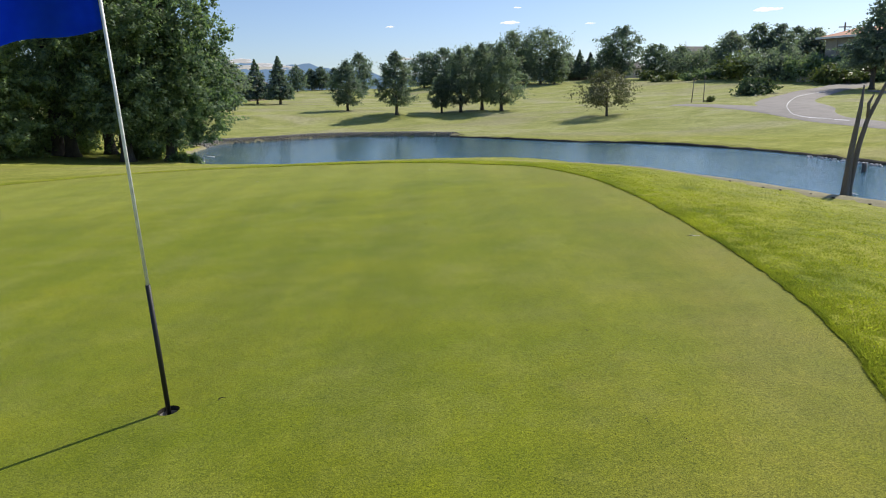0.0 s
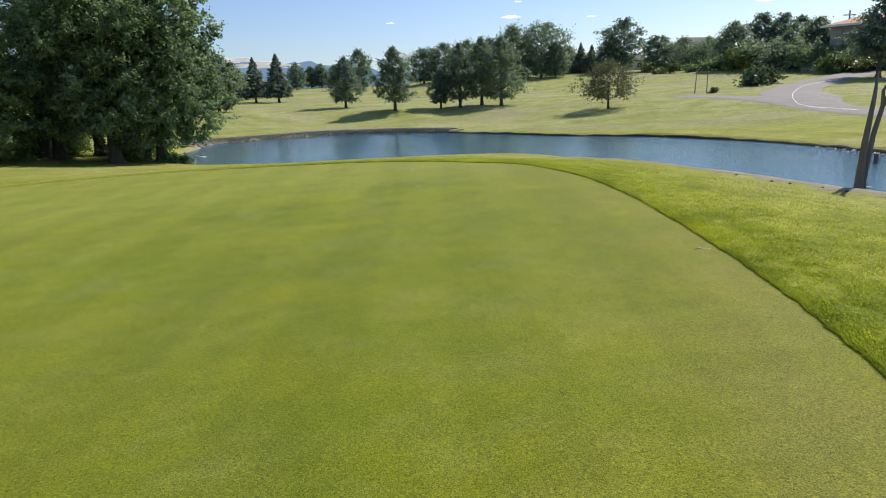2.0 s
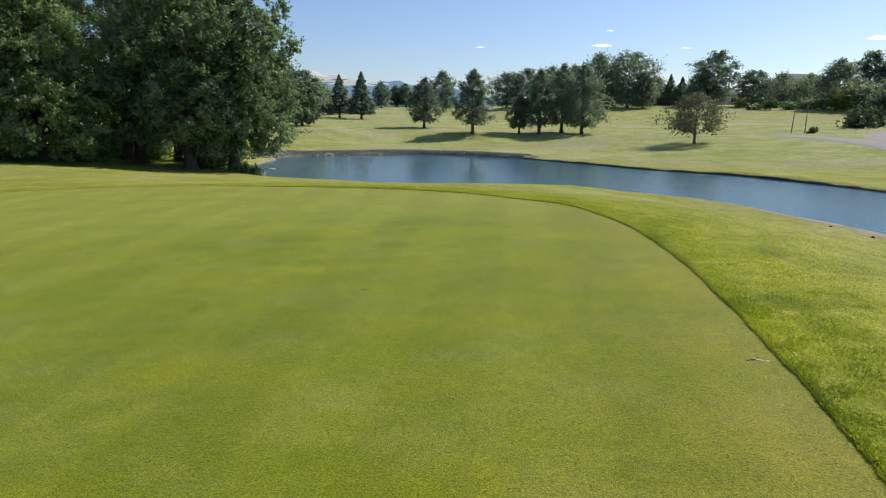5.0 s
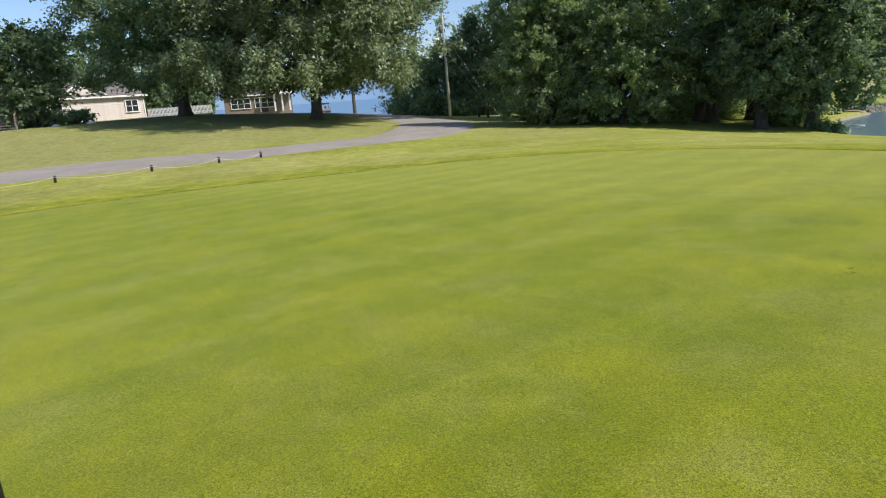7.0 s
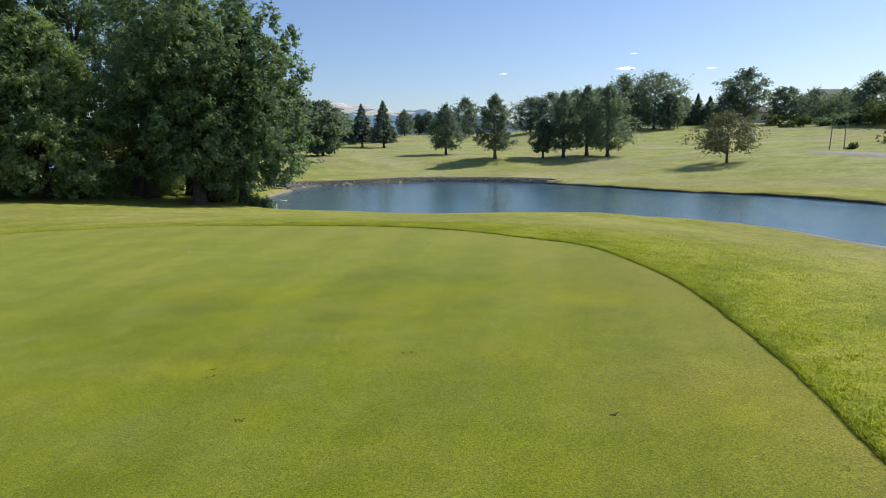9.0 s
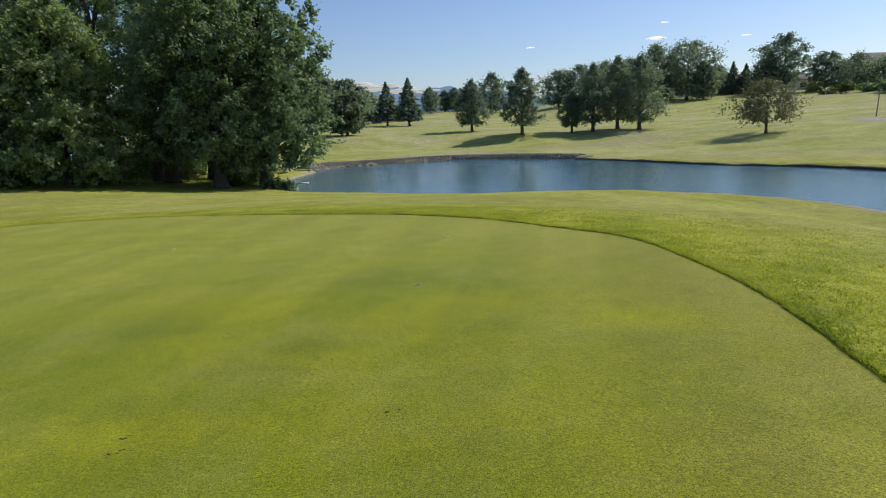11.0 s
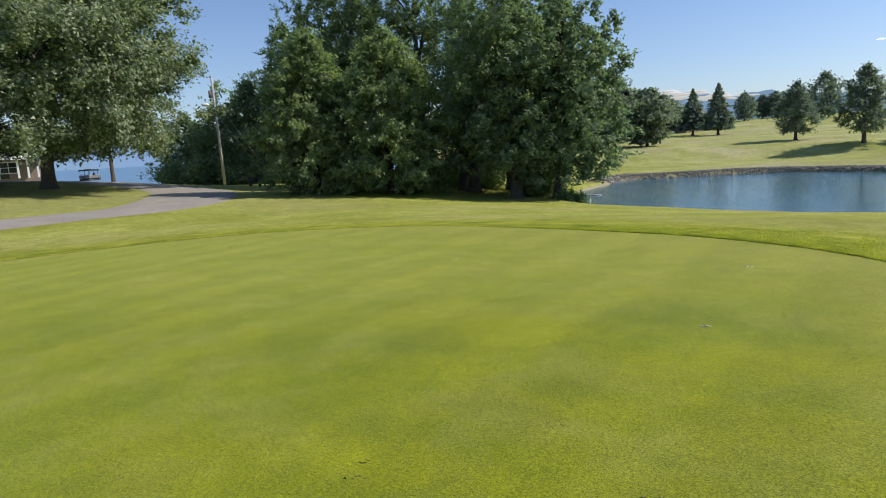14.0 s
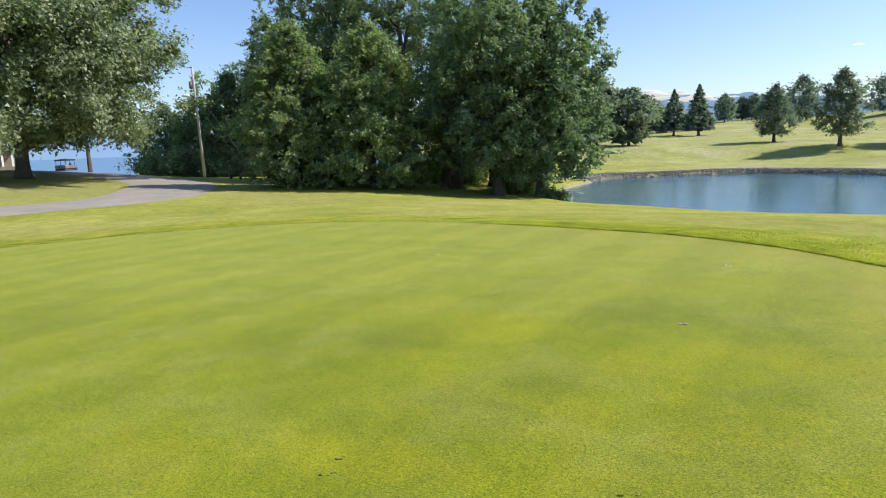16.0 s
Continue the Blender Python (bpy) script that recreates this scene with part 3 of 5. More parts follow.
    for i in rng.choice(len(cen), min(len(cen), 14), replace=False):
        c = Vector(cen[i])
        z0 = max(height * bole * 0.8, c.z - 0.45 * math.hypot(c.x, c.y) - 0.05 * height)
        b0 = Vector((lean[0] * z0 / height, lean[1] * z0 / height, z0))
        m = (b0 + c) / 2 + Vector((0, 0, -0.03 * height if form == "cone" else 0.03 * height))
        tube((b0, m, c), (trunk * 0.36, trunk * 0.24, trunk * 0.06), 5, bm, False)
    part("trunk", bm, M_BARK, t)
    far = math.hypot(x, y) > 70
    put("crown", leaves("crown", cen, rr, out, weight, leaf, mat or M_LEAF, rng, droop, (1.2 if form in ("round", "dome", "maple") or far else 1.9) if form != "cone" else 1.9, (0.75 if form != "pine" else 0.6) if form != "cone" else 0.5, math.hypot(x, y) > 34, 16 if far else 9), t)
    return t


def polar(yaw, d, o=(-0.70, -1.07)):
    a = radians(yaw)
    return o[0] - d * math.sin(a), o[1] + d * math.cos(a)


W = (0.54, 5.03)
OAK = "large dark green oak with dense drooping branches"
for yaw, d, h, w, n, bole, extra in ((27.4, 39.4, 12.0, 7.4, 66000, 0.10, {"plumes": 6, "lean": (0.5, 0)}), (31.2, 38.9, 13.0, 8.2, 80000, 0.15, {"plumes": 6}), (35.6, 43, 13.6, 6.0, 28000, 0.16, {"plumes": 3, "stems": 2, "gap": 0.35}), (31.6, 46, 16.4, 10, 70000, 0.17, {"plumes": 5, "gap": 0.12}),
                                     (39.4, 50, 20.0, 10.5, 66000, 0.16, {"plumes": 5, "gap": 0.3}), (45.0, 52, 19.6, 10.5, 100000, 0.12, {"plumes": 6, "gap": 0.1}), (49.4, 68, 18.6, 9.5, 40000, 0.12, {"plumes": 4, "gap": 0.15}), (53.0, 78, 13.0, 9.0, 24000, 0.08, {"gap": 0.1})):
    x, y = polar(yaw, d, W)
    tree(x, y, h, w, "oak", OAK, bole, n, 0.165, M_LEAF, 210, 0.09, 0.36, group="trees of the wood edge", **extra)
for yaw, d, h, w in ((42.5, 39.0, 9.5, 8.2), (49.0, 40.5, 9.8, 7.4)):
    x, y = polar(yaw, d, W)
    tree(x, y, h, w, "ovate", "broad conical green tree with branches near the ground", 0.05, 110000, 0.15, M_LEAF_LIGHT, 210, 0.085, 0.2, group="trees of the wood edge")
for yaw, d, h, w, n in ((51.0, 73, 17.0, 9.0, 12000), (54.4, 76, 11.5, 8, 8000), (57.0, 78, 9.0, 8, 8000), (59.6, 82, 8.4, 8, 8000), (46.4, 47, 8, 6, 8000)):
    x, y = polar(yaw, d, W)
    tree(x, y, h, w, "round", "dark green woodland tree in shade", 0.05, n * 2, 0.25, M_LEAF, 80, 0.15, 0.2, group="trees of the wood edge")
x, y = polar(56.4, 88, W)
tree(x, y, 13.5, 7, "round", "thin-leaved tree with sparse open crown", 0.45, 3000, 0.25, M_LEAF_LIGHT, 45, 0.12, 0.16, 0.3)

HERE = (0.54, 2.16)
# maples by the road
tree(-45.1, 21.9, 15.5, 19.6, "maple", "broad maple with pale-backed leaves on the lawn", 0.15, 280000, 0.19, M_MAPLE, 210, 0.085, 0.42, lean=(0.2, 0.4), gap=0.06, group="lawn maples")
x, y = polar(77.3, 56, HERE)
tree(x, y, 16.0, 17, "maple", "broad dark maple beside the house", 0.15, 150000, 0.185, M_LEAF, 190, 0.085, 0.45, gap=0.14, group="lawn maples")
for yaw, d, h, w in ((87.9, 57, 7.3, 6.2), (86, 84, 10, 8), (95, 58, 9, 8), (78.2, 90, 6, 7), (76.2, 87, 4.6, 5.5), (79.7, 86.5, 4.6, 5), (82.5, 92, 12, 9)):
    x, y = polar(yaw, d, HERE)
    tree(x, y, h, w, "oak", "dense dark garden tree by the house", 0.05, 12000, 0.26, M_LEAF, 80, 0.15)

# trees of the course beyond the pond
FAR = "trees across the pond"
for yaw, d, h, w, form, mat, n, bole, label in (
        (7.5, 95, 6.9, 5.8, "egg", M_NEEDLE, 5000, 0.14, "dark young pine on the fairway"),
        (3.2, 87, 8.2, 6.2, "egg", M_FAIRWAY_LEAF, 6000, 0.16, "upright green maple on the fairway"),
        (-0.8, 92, 5.4, 4.4, "egg", M_FAIRWAY_LEAF, 4000, 0.15, "small dark tree on the fairway"),
        (-2.5, 92, 8.6, 6.4, "egg", M_FAIRWAY_LEAF, 4500, 0.13, "dark green tree on the fairway"),
        (-4.4, 94.5, 9.4, 6.6, "egg", M_FAIRWAY_LEAF, 4500, 0.12, "dark green tree on the fairway"),
        (-6.1, 92, 9.2, 8.2, "egg", M_FAIRWAY_LEAF, 6000, 0.12, "large dark green tree on the fairway"),
        (-15.2, 78, 5.2, 8.2, "round", M_DRY_LEAF, 3600, 0.24, "small round-headed tree beside the pond")):
    x, y = polar(yaw, d)
    tree(x, y, h, w, form, label, bole, n * 4, 0.16, mat, 90, 0.14, gap=0.4 if mat is M_DRY_LEAF else 0.0, group=FAR)
for yaw, d, h, w, form, mat, n in (
        (13.2, 130, 9.1, 5.6, "cone", M_NEEDLE, 3500), (15.1, 135, 8.6, 5.4, "cone", M_NEEDLE, 3500), (6.3, 180, 10.4, 10, "round", M_NEEDLE, 2500),
        (9.6, 200, 6.8, 7, "round", M_NEEDLE, 1500), (8.5, 205, 6.4, 6, "round", M_NEEDLE, 1500), (10.5, 200, 6.2, 6, "round", M_NEEDLE, 1500), (11.7, 190, 7.2, 7, "round", M_NEEDLE, 1500),
        (0.7, 175, 9.0, 13, "round", M_NEEDLE, 2500), (-1.1, 175, 9.8, 14, "round", M_NEEDLE, 3000), (-3.1, 172, 10.2, 14, "round", M_FAIRWAY_LEAF, 3000), (-5.1, 172, 10.4, 14, "round", M_NEEDLE, 3000),
        (-7.1, 172, 13.2, 15, "round", M_FAIRWAY_LEAF, 4500), (-9.5, 170, 13.4, 16, "oak", M_FAIRWAY_LEAF, 4500), (-11.7, 190, 7.6, 11, "round", M_FAIRWAY_LEAF, 2000), (-12.8, 185, 8.0, 5, "cone", M_NEEDLE, 2000), (-13.7, 185, 7.4, 5, "cone", M_NEEDLE, 2000),
        (-16.3, 178, 13.6, 14, "pine", M_NEEDLE, 5000), (-15.1, 180, 8, 11, "round", M_FAIRWAY_LEAF, 2500), (-19.0, 176, 8.6, 11, "pine", M_NEEDLE, 3000), (-21.1, 172, 7.6, 13, "round", M_FAIRWAY_LEAF, 1600), (-22.9, 175, 7.2, 11, "round", M_FAIRWAY_LEAF, 1500),
        (-24.7, 158, 9.8, 11, "round", M_FAIRWAY_LEAF, 3500), (-26.6, 165, 11.5, 10, "pine", M_NEEDLE, 3500), (-28.1, 165, 11, 9, "pine", M_NEEDLE, 3000), (-29.3, 168, 10.2, 8, "pine", M_NEEDLE, 2500), (-30.5, 150, 8, 9, "round", M_FAIRWAY_LEAF, 2500),
        (-10.7, 168, 8.5, 8, "round", M_FAIRWAY_LEAF, 2000), (-8.3, 178, 9, 9, "round", M_NEEDLE, 2000), (-6.2, 180, 8, 9, "round", M_FAIRWAY_LEAF, 2000),
        (18.0, 95, 7.6, 8.5, "pine", M_FAIRWAY_LEAF, 4500), (20.6, 98, 9.4, 9, "pine", M_FAIRWAY_LEAF, 5500), (17.0, 150, 7, 10, "round", M_FAIRWAY_LEAF, 2500), (23.0, 92, 8, 9, "round", M_FAIRWAY_LEAF, 3500)):
    x, y = polar(yaw, d)
    tree(x, y, h, w, form, {"cone": "dark pointed spruce on the fairway", "pine": "tall irregular pine on the ridge"}.get(form, "broad dark tree on the ridge"), 0.13 if form == "cone" else 0.07, int(n * 3.0), 0.37, mat, 110 if form == "cone" else 85, 0.11 if form == "cone" else 0.16, gap=0.2 if form == "pine" else 0.0, group="trees of the ridge")
S = (-0.05, 0.49)
for yaw, d, h, w, form, mat, n in ((-34.6, 110, 13.3, 9.0, "cone", M_NEEDLE, 9000), (-39.9, 105, 5.9, 6.5, "round", M_FAIRWAY_LEAF, 3500), (-37.2, 116, 5.4, 5.5, "round", M_FAIRWAY_LEAF, 3000)):
    x, y = polar(yaw, d, S)
    tree(x, y, h, w, form, "dark pointed spruce before the clubhouse" if form == "cone" else "small round tree on the clubhouse lawn", 0.24, n * 3, 0.26, mat, 90, 0.14)

# dead tree standing in the shallows
t = thing("dead_tree", "bare grey dead tree with two leaning stems in shallow water", "dead tree", 13.4, 20.2, WATER_Z - 0.4)
tube(((0, 0, 0), (0.02, 0, 0.7), (0.07, 0.02, 2.0), (0.22, 0.05, 3.4), (0.25, 0.05, 4.2)), (0.2, 0.13, 0.095, 0.065, 0.025), 9, bm := bmesh.new())
part("stem", bm, M_DEAD, t)
tube(((0.2, 0.1, 0), (0.22, 0.1, 0.8), (0.36, 0.1, 2.2), (0.55, 0.1, 3.1), (1.05, 0.1, 4.3), (1.4, 0.1, 5.4), (1.55, 0.1, 6.1)), (0.17, 0.095, 0.08, 0.068, 0.05, 0.03, 0.01), 9, bm := bmesh.new())
tube(((0.55, 0.1, 3.1), (0.5, 0.08, 3.6), (0.62, 0.05, 3.9)), (0.06, 0.05, 0.025), 7, bm)
part("stem", bm, M_DEAD, t)
tube(((1.4, 0.1, 5.4), (1.75, 0.1, 5.8), (1.95, 0.1, 6.4)), (0.04, 0.025, 0.008), 6, bm := bmesh.new())
tube(((1.05, 0.1, 4.3), (0.9, 0.1, 5.0), (1.0, 0.1, 5.9)), (0.04, 0.025, 0.006), 6, bm)
part("branch", bm, M_DEAD, t)

# ---------------- flagstick and cup ----------------
cz = float(plane(*CUP))
t = thing("flagstick", "white flagstick with black lower section and blue flag", "flagstick", CUP[0], CUP[1], cz)
part("lower_section", tube(((0, 0, -0.1), (0, 0, 0.68)), (0.012, 0.012), 12), M_BLACK, t, "black painted lower section")
t.rotation_euler = (0, radians(-1.5), radians(27))
part("upper_section", tube(((0, 0, 0.68), (0, 0, 2.2)), (0.0085, 0.0075), 12), M_WHITE, t)
bm = bmesh.new()
fx, fz = 30, 12
right = Vector((1, 0, 0))
ahead = Vector((-right.y, right.x, 0))
grid = []
for sgn in (1, -1):
    rows_ = []
    for i in range(fx + 1):
        u = i / fx
        col = []
        for j in range(fz + 1):
            w_ = j / fz
            p = -right * (0.52 * u + 0.01) + ahead * (0.035 * math.sin(u * 9 + w_ * 1.2) * u + sgn * 0.0008)
            col.append(bm.verts.new((p.x, p.y, 1.872 + 0.36 * w_ - 0.06 * u - 0.06 * u * u - 0.012 * math.sin(u * 7))))
        rows_.append(col)
    grid.append(rows_)
    for i in range(fx):
        for j in range(fz):
            q = (rows_[i][j], rows_[i + 1][j], rows_[i + 1][j + 1], rows_[i][j + 1])
            bm.faces.new(q if sgn > 0 else q[::-1]).smooth = True
part("flag", bm, M_FLAG, t, "plain blue cloth flag")
t = thing("hole_cup", "golf hole with white plastic liner sunk in the turf", "golf hole", CUP[0], CUP[1], cz)
bm = bmesh.new()
for r0, z0, r1, z1 in ((0.0535, -0.001, 0.0535, -0.028),):
    tube(((0, 0, z0), (0, 0, z1)), (r0, r1), 32, bm, False)
part("soil_ring", bm, M_SOIL, t)
bm = tube(((0, 0, -0.026), (0, 0, -0.13)), (0.053, 0.053), 32, cap=False)
bm.faces.new([bm.verts.new((0.053 * math.cos(a), 0.053 * math.sin(a), -0.13)) for a in (k * math.pi / 16 for k in range(32))])
part("liner", bm, M_STUCCO, t)

# ---------------- roads ----------------


def strip(name, line, width, mat, label, category, lift=0.04, n=10, cross=6, taper=1):
    pts = [np.array(p, float) for p in line]
    pts = [2 * pts[0] - pts[1]] + pts + [2 * pts[-1] - pts[-2]]
    mids = []
    for i in range(1, len(pts) - 2):
        a, b2, c, d = pts[i - 1:i + 3]
        for t in np.linspace(0, 1, n, endpoint=False):
            mids.append(0.5 * (2 * b2 + (c - a) * t + (2 * a - 5 * b2 + 4 * c - d) * t * t + (3 * b2 - a - 3 * c + d) * t ** 3))
    mids = np.array(mids)
    dirs = np.gradient(mids, axis=0)
    dirs /= np.linalg.norm(dirs, axis=1)[:, None]
    nor = np.stack((-dirs[:, 1], dirs[:, 0]), -1)
    ws = np.linspace(-0.5, 0.5, cross) * width
    swell = np.clip(0.3 + 0.7 * np.arange(len(mids)) / taper, 0, 1) if taper > 1 else np.ones(len(mids))
    q = mids[:, None] + nor[:, None] * (ws[None, :] * swell[:, None])[..., None]
    z = land(q[..., 0], q[..., 1]) + lift * np.where(np.abs(ws) > 0.49 * width, 0.2, 1.0)
    verts = np.concatenate((q, z[..., None]), -1).reshape(-1, 3)
    i, j = np.meshgrid(np.arange(len(mids) - 1), np.arange(cross - 1), indexing="ij")
    a = (i * cross + j).ravel()
    faces = np.stack((a, a + cross, a + cross + 1, a + 1), -1)[:, ::-1]
    return tagged(new(name, raw_mesh(name, verts, faces, mat, True)), label, category, kind="structure")


strip("road", ((-30, -40), (-31.2, -15), (-31.2, 1.6), (-29.8, 8), (-28.0, 14), (-28.6, 19), (-32.6, 23.9), (-38.2, 28.0), (-44, 29.4), (-50, 28.2), (-56, 25.2), (-65, 21), (-78, 16)), 5.2, M_ASPHALT, "narrow grey asphalt road across the lawn", "road", 0.06, 14, 9)
strip("road_2", ((31, 81), (33.6, 73), (34.6, 64), (34.4, 56), (34.8, 51), (35.5, 46), (37.5, 36), (39, 26)), 3.4, M_ASPHALT, "pale grey course road beyond the pond", "road", 0.1, 12, 7)
strip("road_3", ((34.7, 54), (35.4, 60), (37.5, 66), (42, 76.5), (49, 85), (57, 93.5), (65.5, 101), (70, 108), (72, 118)), 6.4, M_ASPHALT, "pale grey drive climbing to the clubhouse", "road", 0.12, 12, 7, 20)
strip("road_4", ((60, 88), (66, 82), (74, 74), (84, 64)), 2.4, M_ASPHALT, "narrow pale path on the hillside", "path", 0.1, 12, 5)
strip("kerb_line", ((54.9, 89.3), (49, 84.5), (43.8, 78.0), (38.5, 69.5), (35.6, 64.0), (33.8, 58.7), (34.6, 52)), 0.3, M_WHITE, "pale painted line along the bend", "road line", 0.14, 12, 3)
# far hills
bm = bmesh.new()
hx = [radians(a) for a in np.arange(-12, 112, 0.5)]
lo = [bm.verts.new((-4300 * math.sin(a), 4300 * math.cos(a), -60)) for a in hx]
hi = []
for a in hx:
    g_ = math.degrees(a)
    hgt = 100 * math.exp(-((g_ - 10.6) / 7.5) ** 2) + 85 * math.exp(-((g_ - 19.0) / 6.0) ** 2) + 122 + 12 * math.sin(g_ * 1.3) + 6 * math.sin(g_ * 3.7)
    hi.append(bm.verts.new((-4300 * math.sin(a), 4300 * math.cos(a), hgt)))
bk = [bm.verts.new((v.co.x * 1.08, v.co.y * 1.08, -60)) for v in hi]
for i in range(len(hx) - 1):
    bm.faces.new((lo[i + 1], lo[i], hi[i], hi[i + 1]))
    bm.faces.new((hi[i + 1], hi[i], bk[i], bk[i + 1]))
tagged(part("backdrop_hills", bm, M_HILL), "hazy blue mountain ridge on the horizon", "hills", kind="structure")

# ---------------- along the western road ----------------


def site(yaw, d, o=HERE):
    x, y = polar(yaw, d, o)
    return x, y, ground_z(x, y)


stakes = []
for y in (0.2, 3.35, 6.6, 9.15, 10.9):
    x = -25.95 - 0.012 * (10.9 - y) ** 2
    stakes.append((x, y, ground_z(x, y)))
first = None
for x, y, z in stakes:
    if first is None:
        first = thing("rope_stake", "short dark wooden stake at the road edge", "stake", x, y, z, group="stakes beside the road")
        part("post", tube(((0, 0, -0.15), (0.01, 0, 0.235), (0.01, 0, 0.26)), (0.052, 0.05, 0.04), 10), M_DARK, first)
        part("eyelet", tube(((0, -0.07, 0.21), (0, 0.07, 0.21)), (0.01, 0.012), 6), M_WOOD, first)
    else:
        copy_thing(first, pose(x, y, z, 0, 0, 17 * y))
for (x0, y0, z0), (x1, y1, z1) in zip(stakes, stakes[1:]):
    pts = [(x0 + (x1 - x0) * k / 10 + 0.07, y0 + (y1 - y0) * k / 10, z0 + 0.21 + (z1 - z0) * k / 10 - 0.17 * (1 - (k / 5 - 1) ** 2)) for k in range(11)]
    r = thing("rope", "thin pale rope sagging between stakes", "rope", x0, y0, z0, group="ropes beside the road")
    part("strand", tube([(a - x0, b2 - y0, c - z0) for a, b2, c in pts], [0.006] * 11, 6), M_SIDING, r)

# utility pole with lamp and guy wires
x, y = -55.8, 41.8
z = ground_z(x, y)
t = thing("utility_pole", "weathered wooden utility pole with street lamp and guy wires", "utility pole", x, y, z)
part("pole", tube(((0, 0, -0.3), (-0.06, -0.08, 5), (-0.14, -0.18, 10.7)), (0.16, 0.135, 0.10), 10), M_POLE, t)
part("lamp_arm", tube(((-0.1, -0.14, 7.7), (-0.35, -0.46, 8.0), (-0.5, -0.66, 8.0)), (0.035, 0.03, 0.03), 7), M_DARK, t)
bm = bmesh.new()
bmesh.ops.create_uvsphere(bm, u_segments=12, v_segments=8, radius=0.24)
bmesh.ops.transform(bm, verts=bm.verts, matrix=Matrix.Translation((-0.62, -0.82, 7.95)) @ Matrix.Rotation(radians(53), 4, "Z") @ Matrix.Diagonal((1.6, 1.1, 0.7, 1)))
part("lamp_head", bm, M_WHITE, t, "white lamp head")
part("transformer", tube(((-0.3, -0.36, 8.6), (-0.3, -0.36, 9.3)), (0.17, 0.17), 12), M_WOOD, t)
for top, dx, dy in ((8.6, 4.4, 2.9), (7.2, 4.0, 2.6)):
    part("guy_wire", tube(((-0.12, -0.15, top), (dx, dy, 0)), (0.022, 0.022), 5), M_STEEL, t)
part("guy_guard", tube(((3.9, 2.6, 0.9), (4.35, 2.9, 0.05)), (0.04, 0.04), 6), M_WOOD, t)
for yaw, d in ((52.3, 55), (51.5, 54), (47.4, 50)):
    x, y, z = site(yaw, d)
    b0 = thing("marker_post", "short dark post at the wood edge", "post", x, y, z, group="posts at the wood edge")
    part("post", tube(((0, 0, -0.1), (0, 0, 0.75)), (0.1, 0.09), 8), M_DARK, b0)


def window(w, h, panes=2, rows_=2, deep=0.08):
    """A framed window in the x-z plane: a part with its own frame, panes and sill, returned as makers."""
    def build(parent, x, z, y=0.0):
        fr = box(-w / 2 - 0.1, w / 2 + 0.1, -deep, 0.02, h, h + 0.12)
        add_box(fr, -w / 2 - 0.1, -w / 2, -deep, 0.02, 0, h)
        add_box(fr, w / 2, w / 2 + 0.1, -deep, 0.02, 0, h)
        for k in range(1, panes):
            add_box(fr, -w / 2 + w * k / panes - 0.035, -w / 2 + w * k / panes + 0.035, -deep * 0.8, 0, 0, h)
        for k in range(1, rows_):
            add_box(fr, -w / 2, w / 2, -deep * 0.6, 0, h * k / rows_ - 0.025, h * k / rows_ + 0.025)
        win = part("window", fr, M_WHITE, parent, "white framed window")
        win.location = (x, y, z)
        part("sill", box(-w / 2 - 0.15, w / 2 + 0.15, -deep - 0.05, 0.02, -0.1, 0, bevel=0.015), M_WHITE, win)
        for k in range(panes):
            p = part("pane", box(-w / 2 + w * k / panes + 0.01, -w / 2 + w * (k + 1) / panes - 0.01, -0.03, -0.015, 0.01, h - 0.01), M_GLASS, win)
        return win
    return build


def gable_roof(l, dpt, z0, rise, over=0.4, thick=0.15, hip=0.0):
    """A pitched roof slab, ridge along x."""
    bm = bmesh.new()
    x0, x1, y0, y1 = -l / 2 - over, l / 2 + over, -over, dpt + over
    up, lowr = [], []
    for dz, store in ((thick, up), (0, lowr)):
        store += [bm.verts.new(p) for p in ((x0, y0, z0 + dz), (x1, y0, z0 + dz), (x1, y1, z0 + dz), (x0, y1, z0 + dz), (x0 + hip, (y0 + y1) / 2, z0 + rise + dz), (x1 - hip, (y0 + y1) / 2, z0 + rise + dz))]
    for st, flip in ((up, False), (lowr, True)):
        for q in ((0, 1, 5, 4), (2, 3, 4, 5), (3, 0, 4), (1, 2, 5)):
            f_ = [st[k] for k in q]
            bm.faces.new(f_[::-1] if flip else f_)
    for k in range(4):
        bm.faces.new((up[k], lowr[k], lowr[(k + 1) % 4], up[(k + 1) % 4]))
    return bm


def clapboards(l, y, z0, z1, parent, step=0.2):
    bm = bmesh.new()
    vs = [bm.verts.new(p) for p in ((-l / 2, y, 0), (l / 2, y, 0), (l / 2, y, step), (-l / 2, y, step), (-l / 2, y - 0.03, 0), (l / 2, y - 0.03, 0))]
    for q in ((4, 5, 2, 3), (0, 1, 5, 4), (0, 4, 3), (1, 2, 5)):
        bm.faces.new([vs[k] for k in q])
    me = bpy.data.meshes.new("clapboard")
    bm.to_mesh(me)
    bm.free()
    me.materials.append(M_SIDING)
    for k in range(int((z1 - z0) / step)):
        put("clapboard", me, parent).location = (0, 0, z0 + k * step)


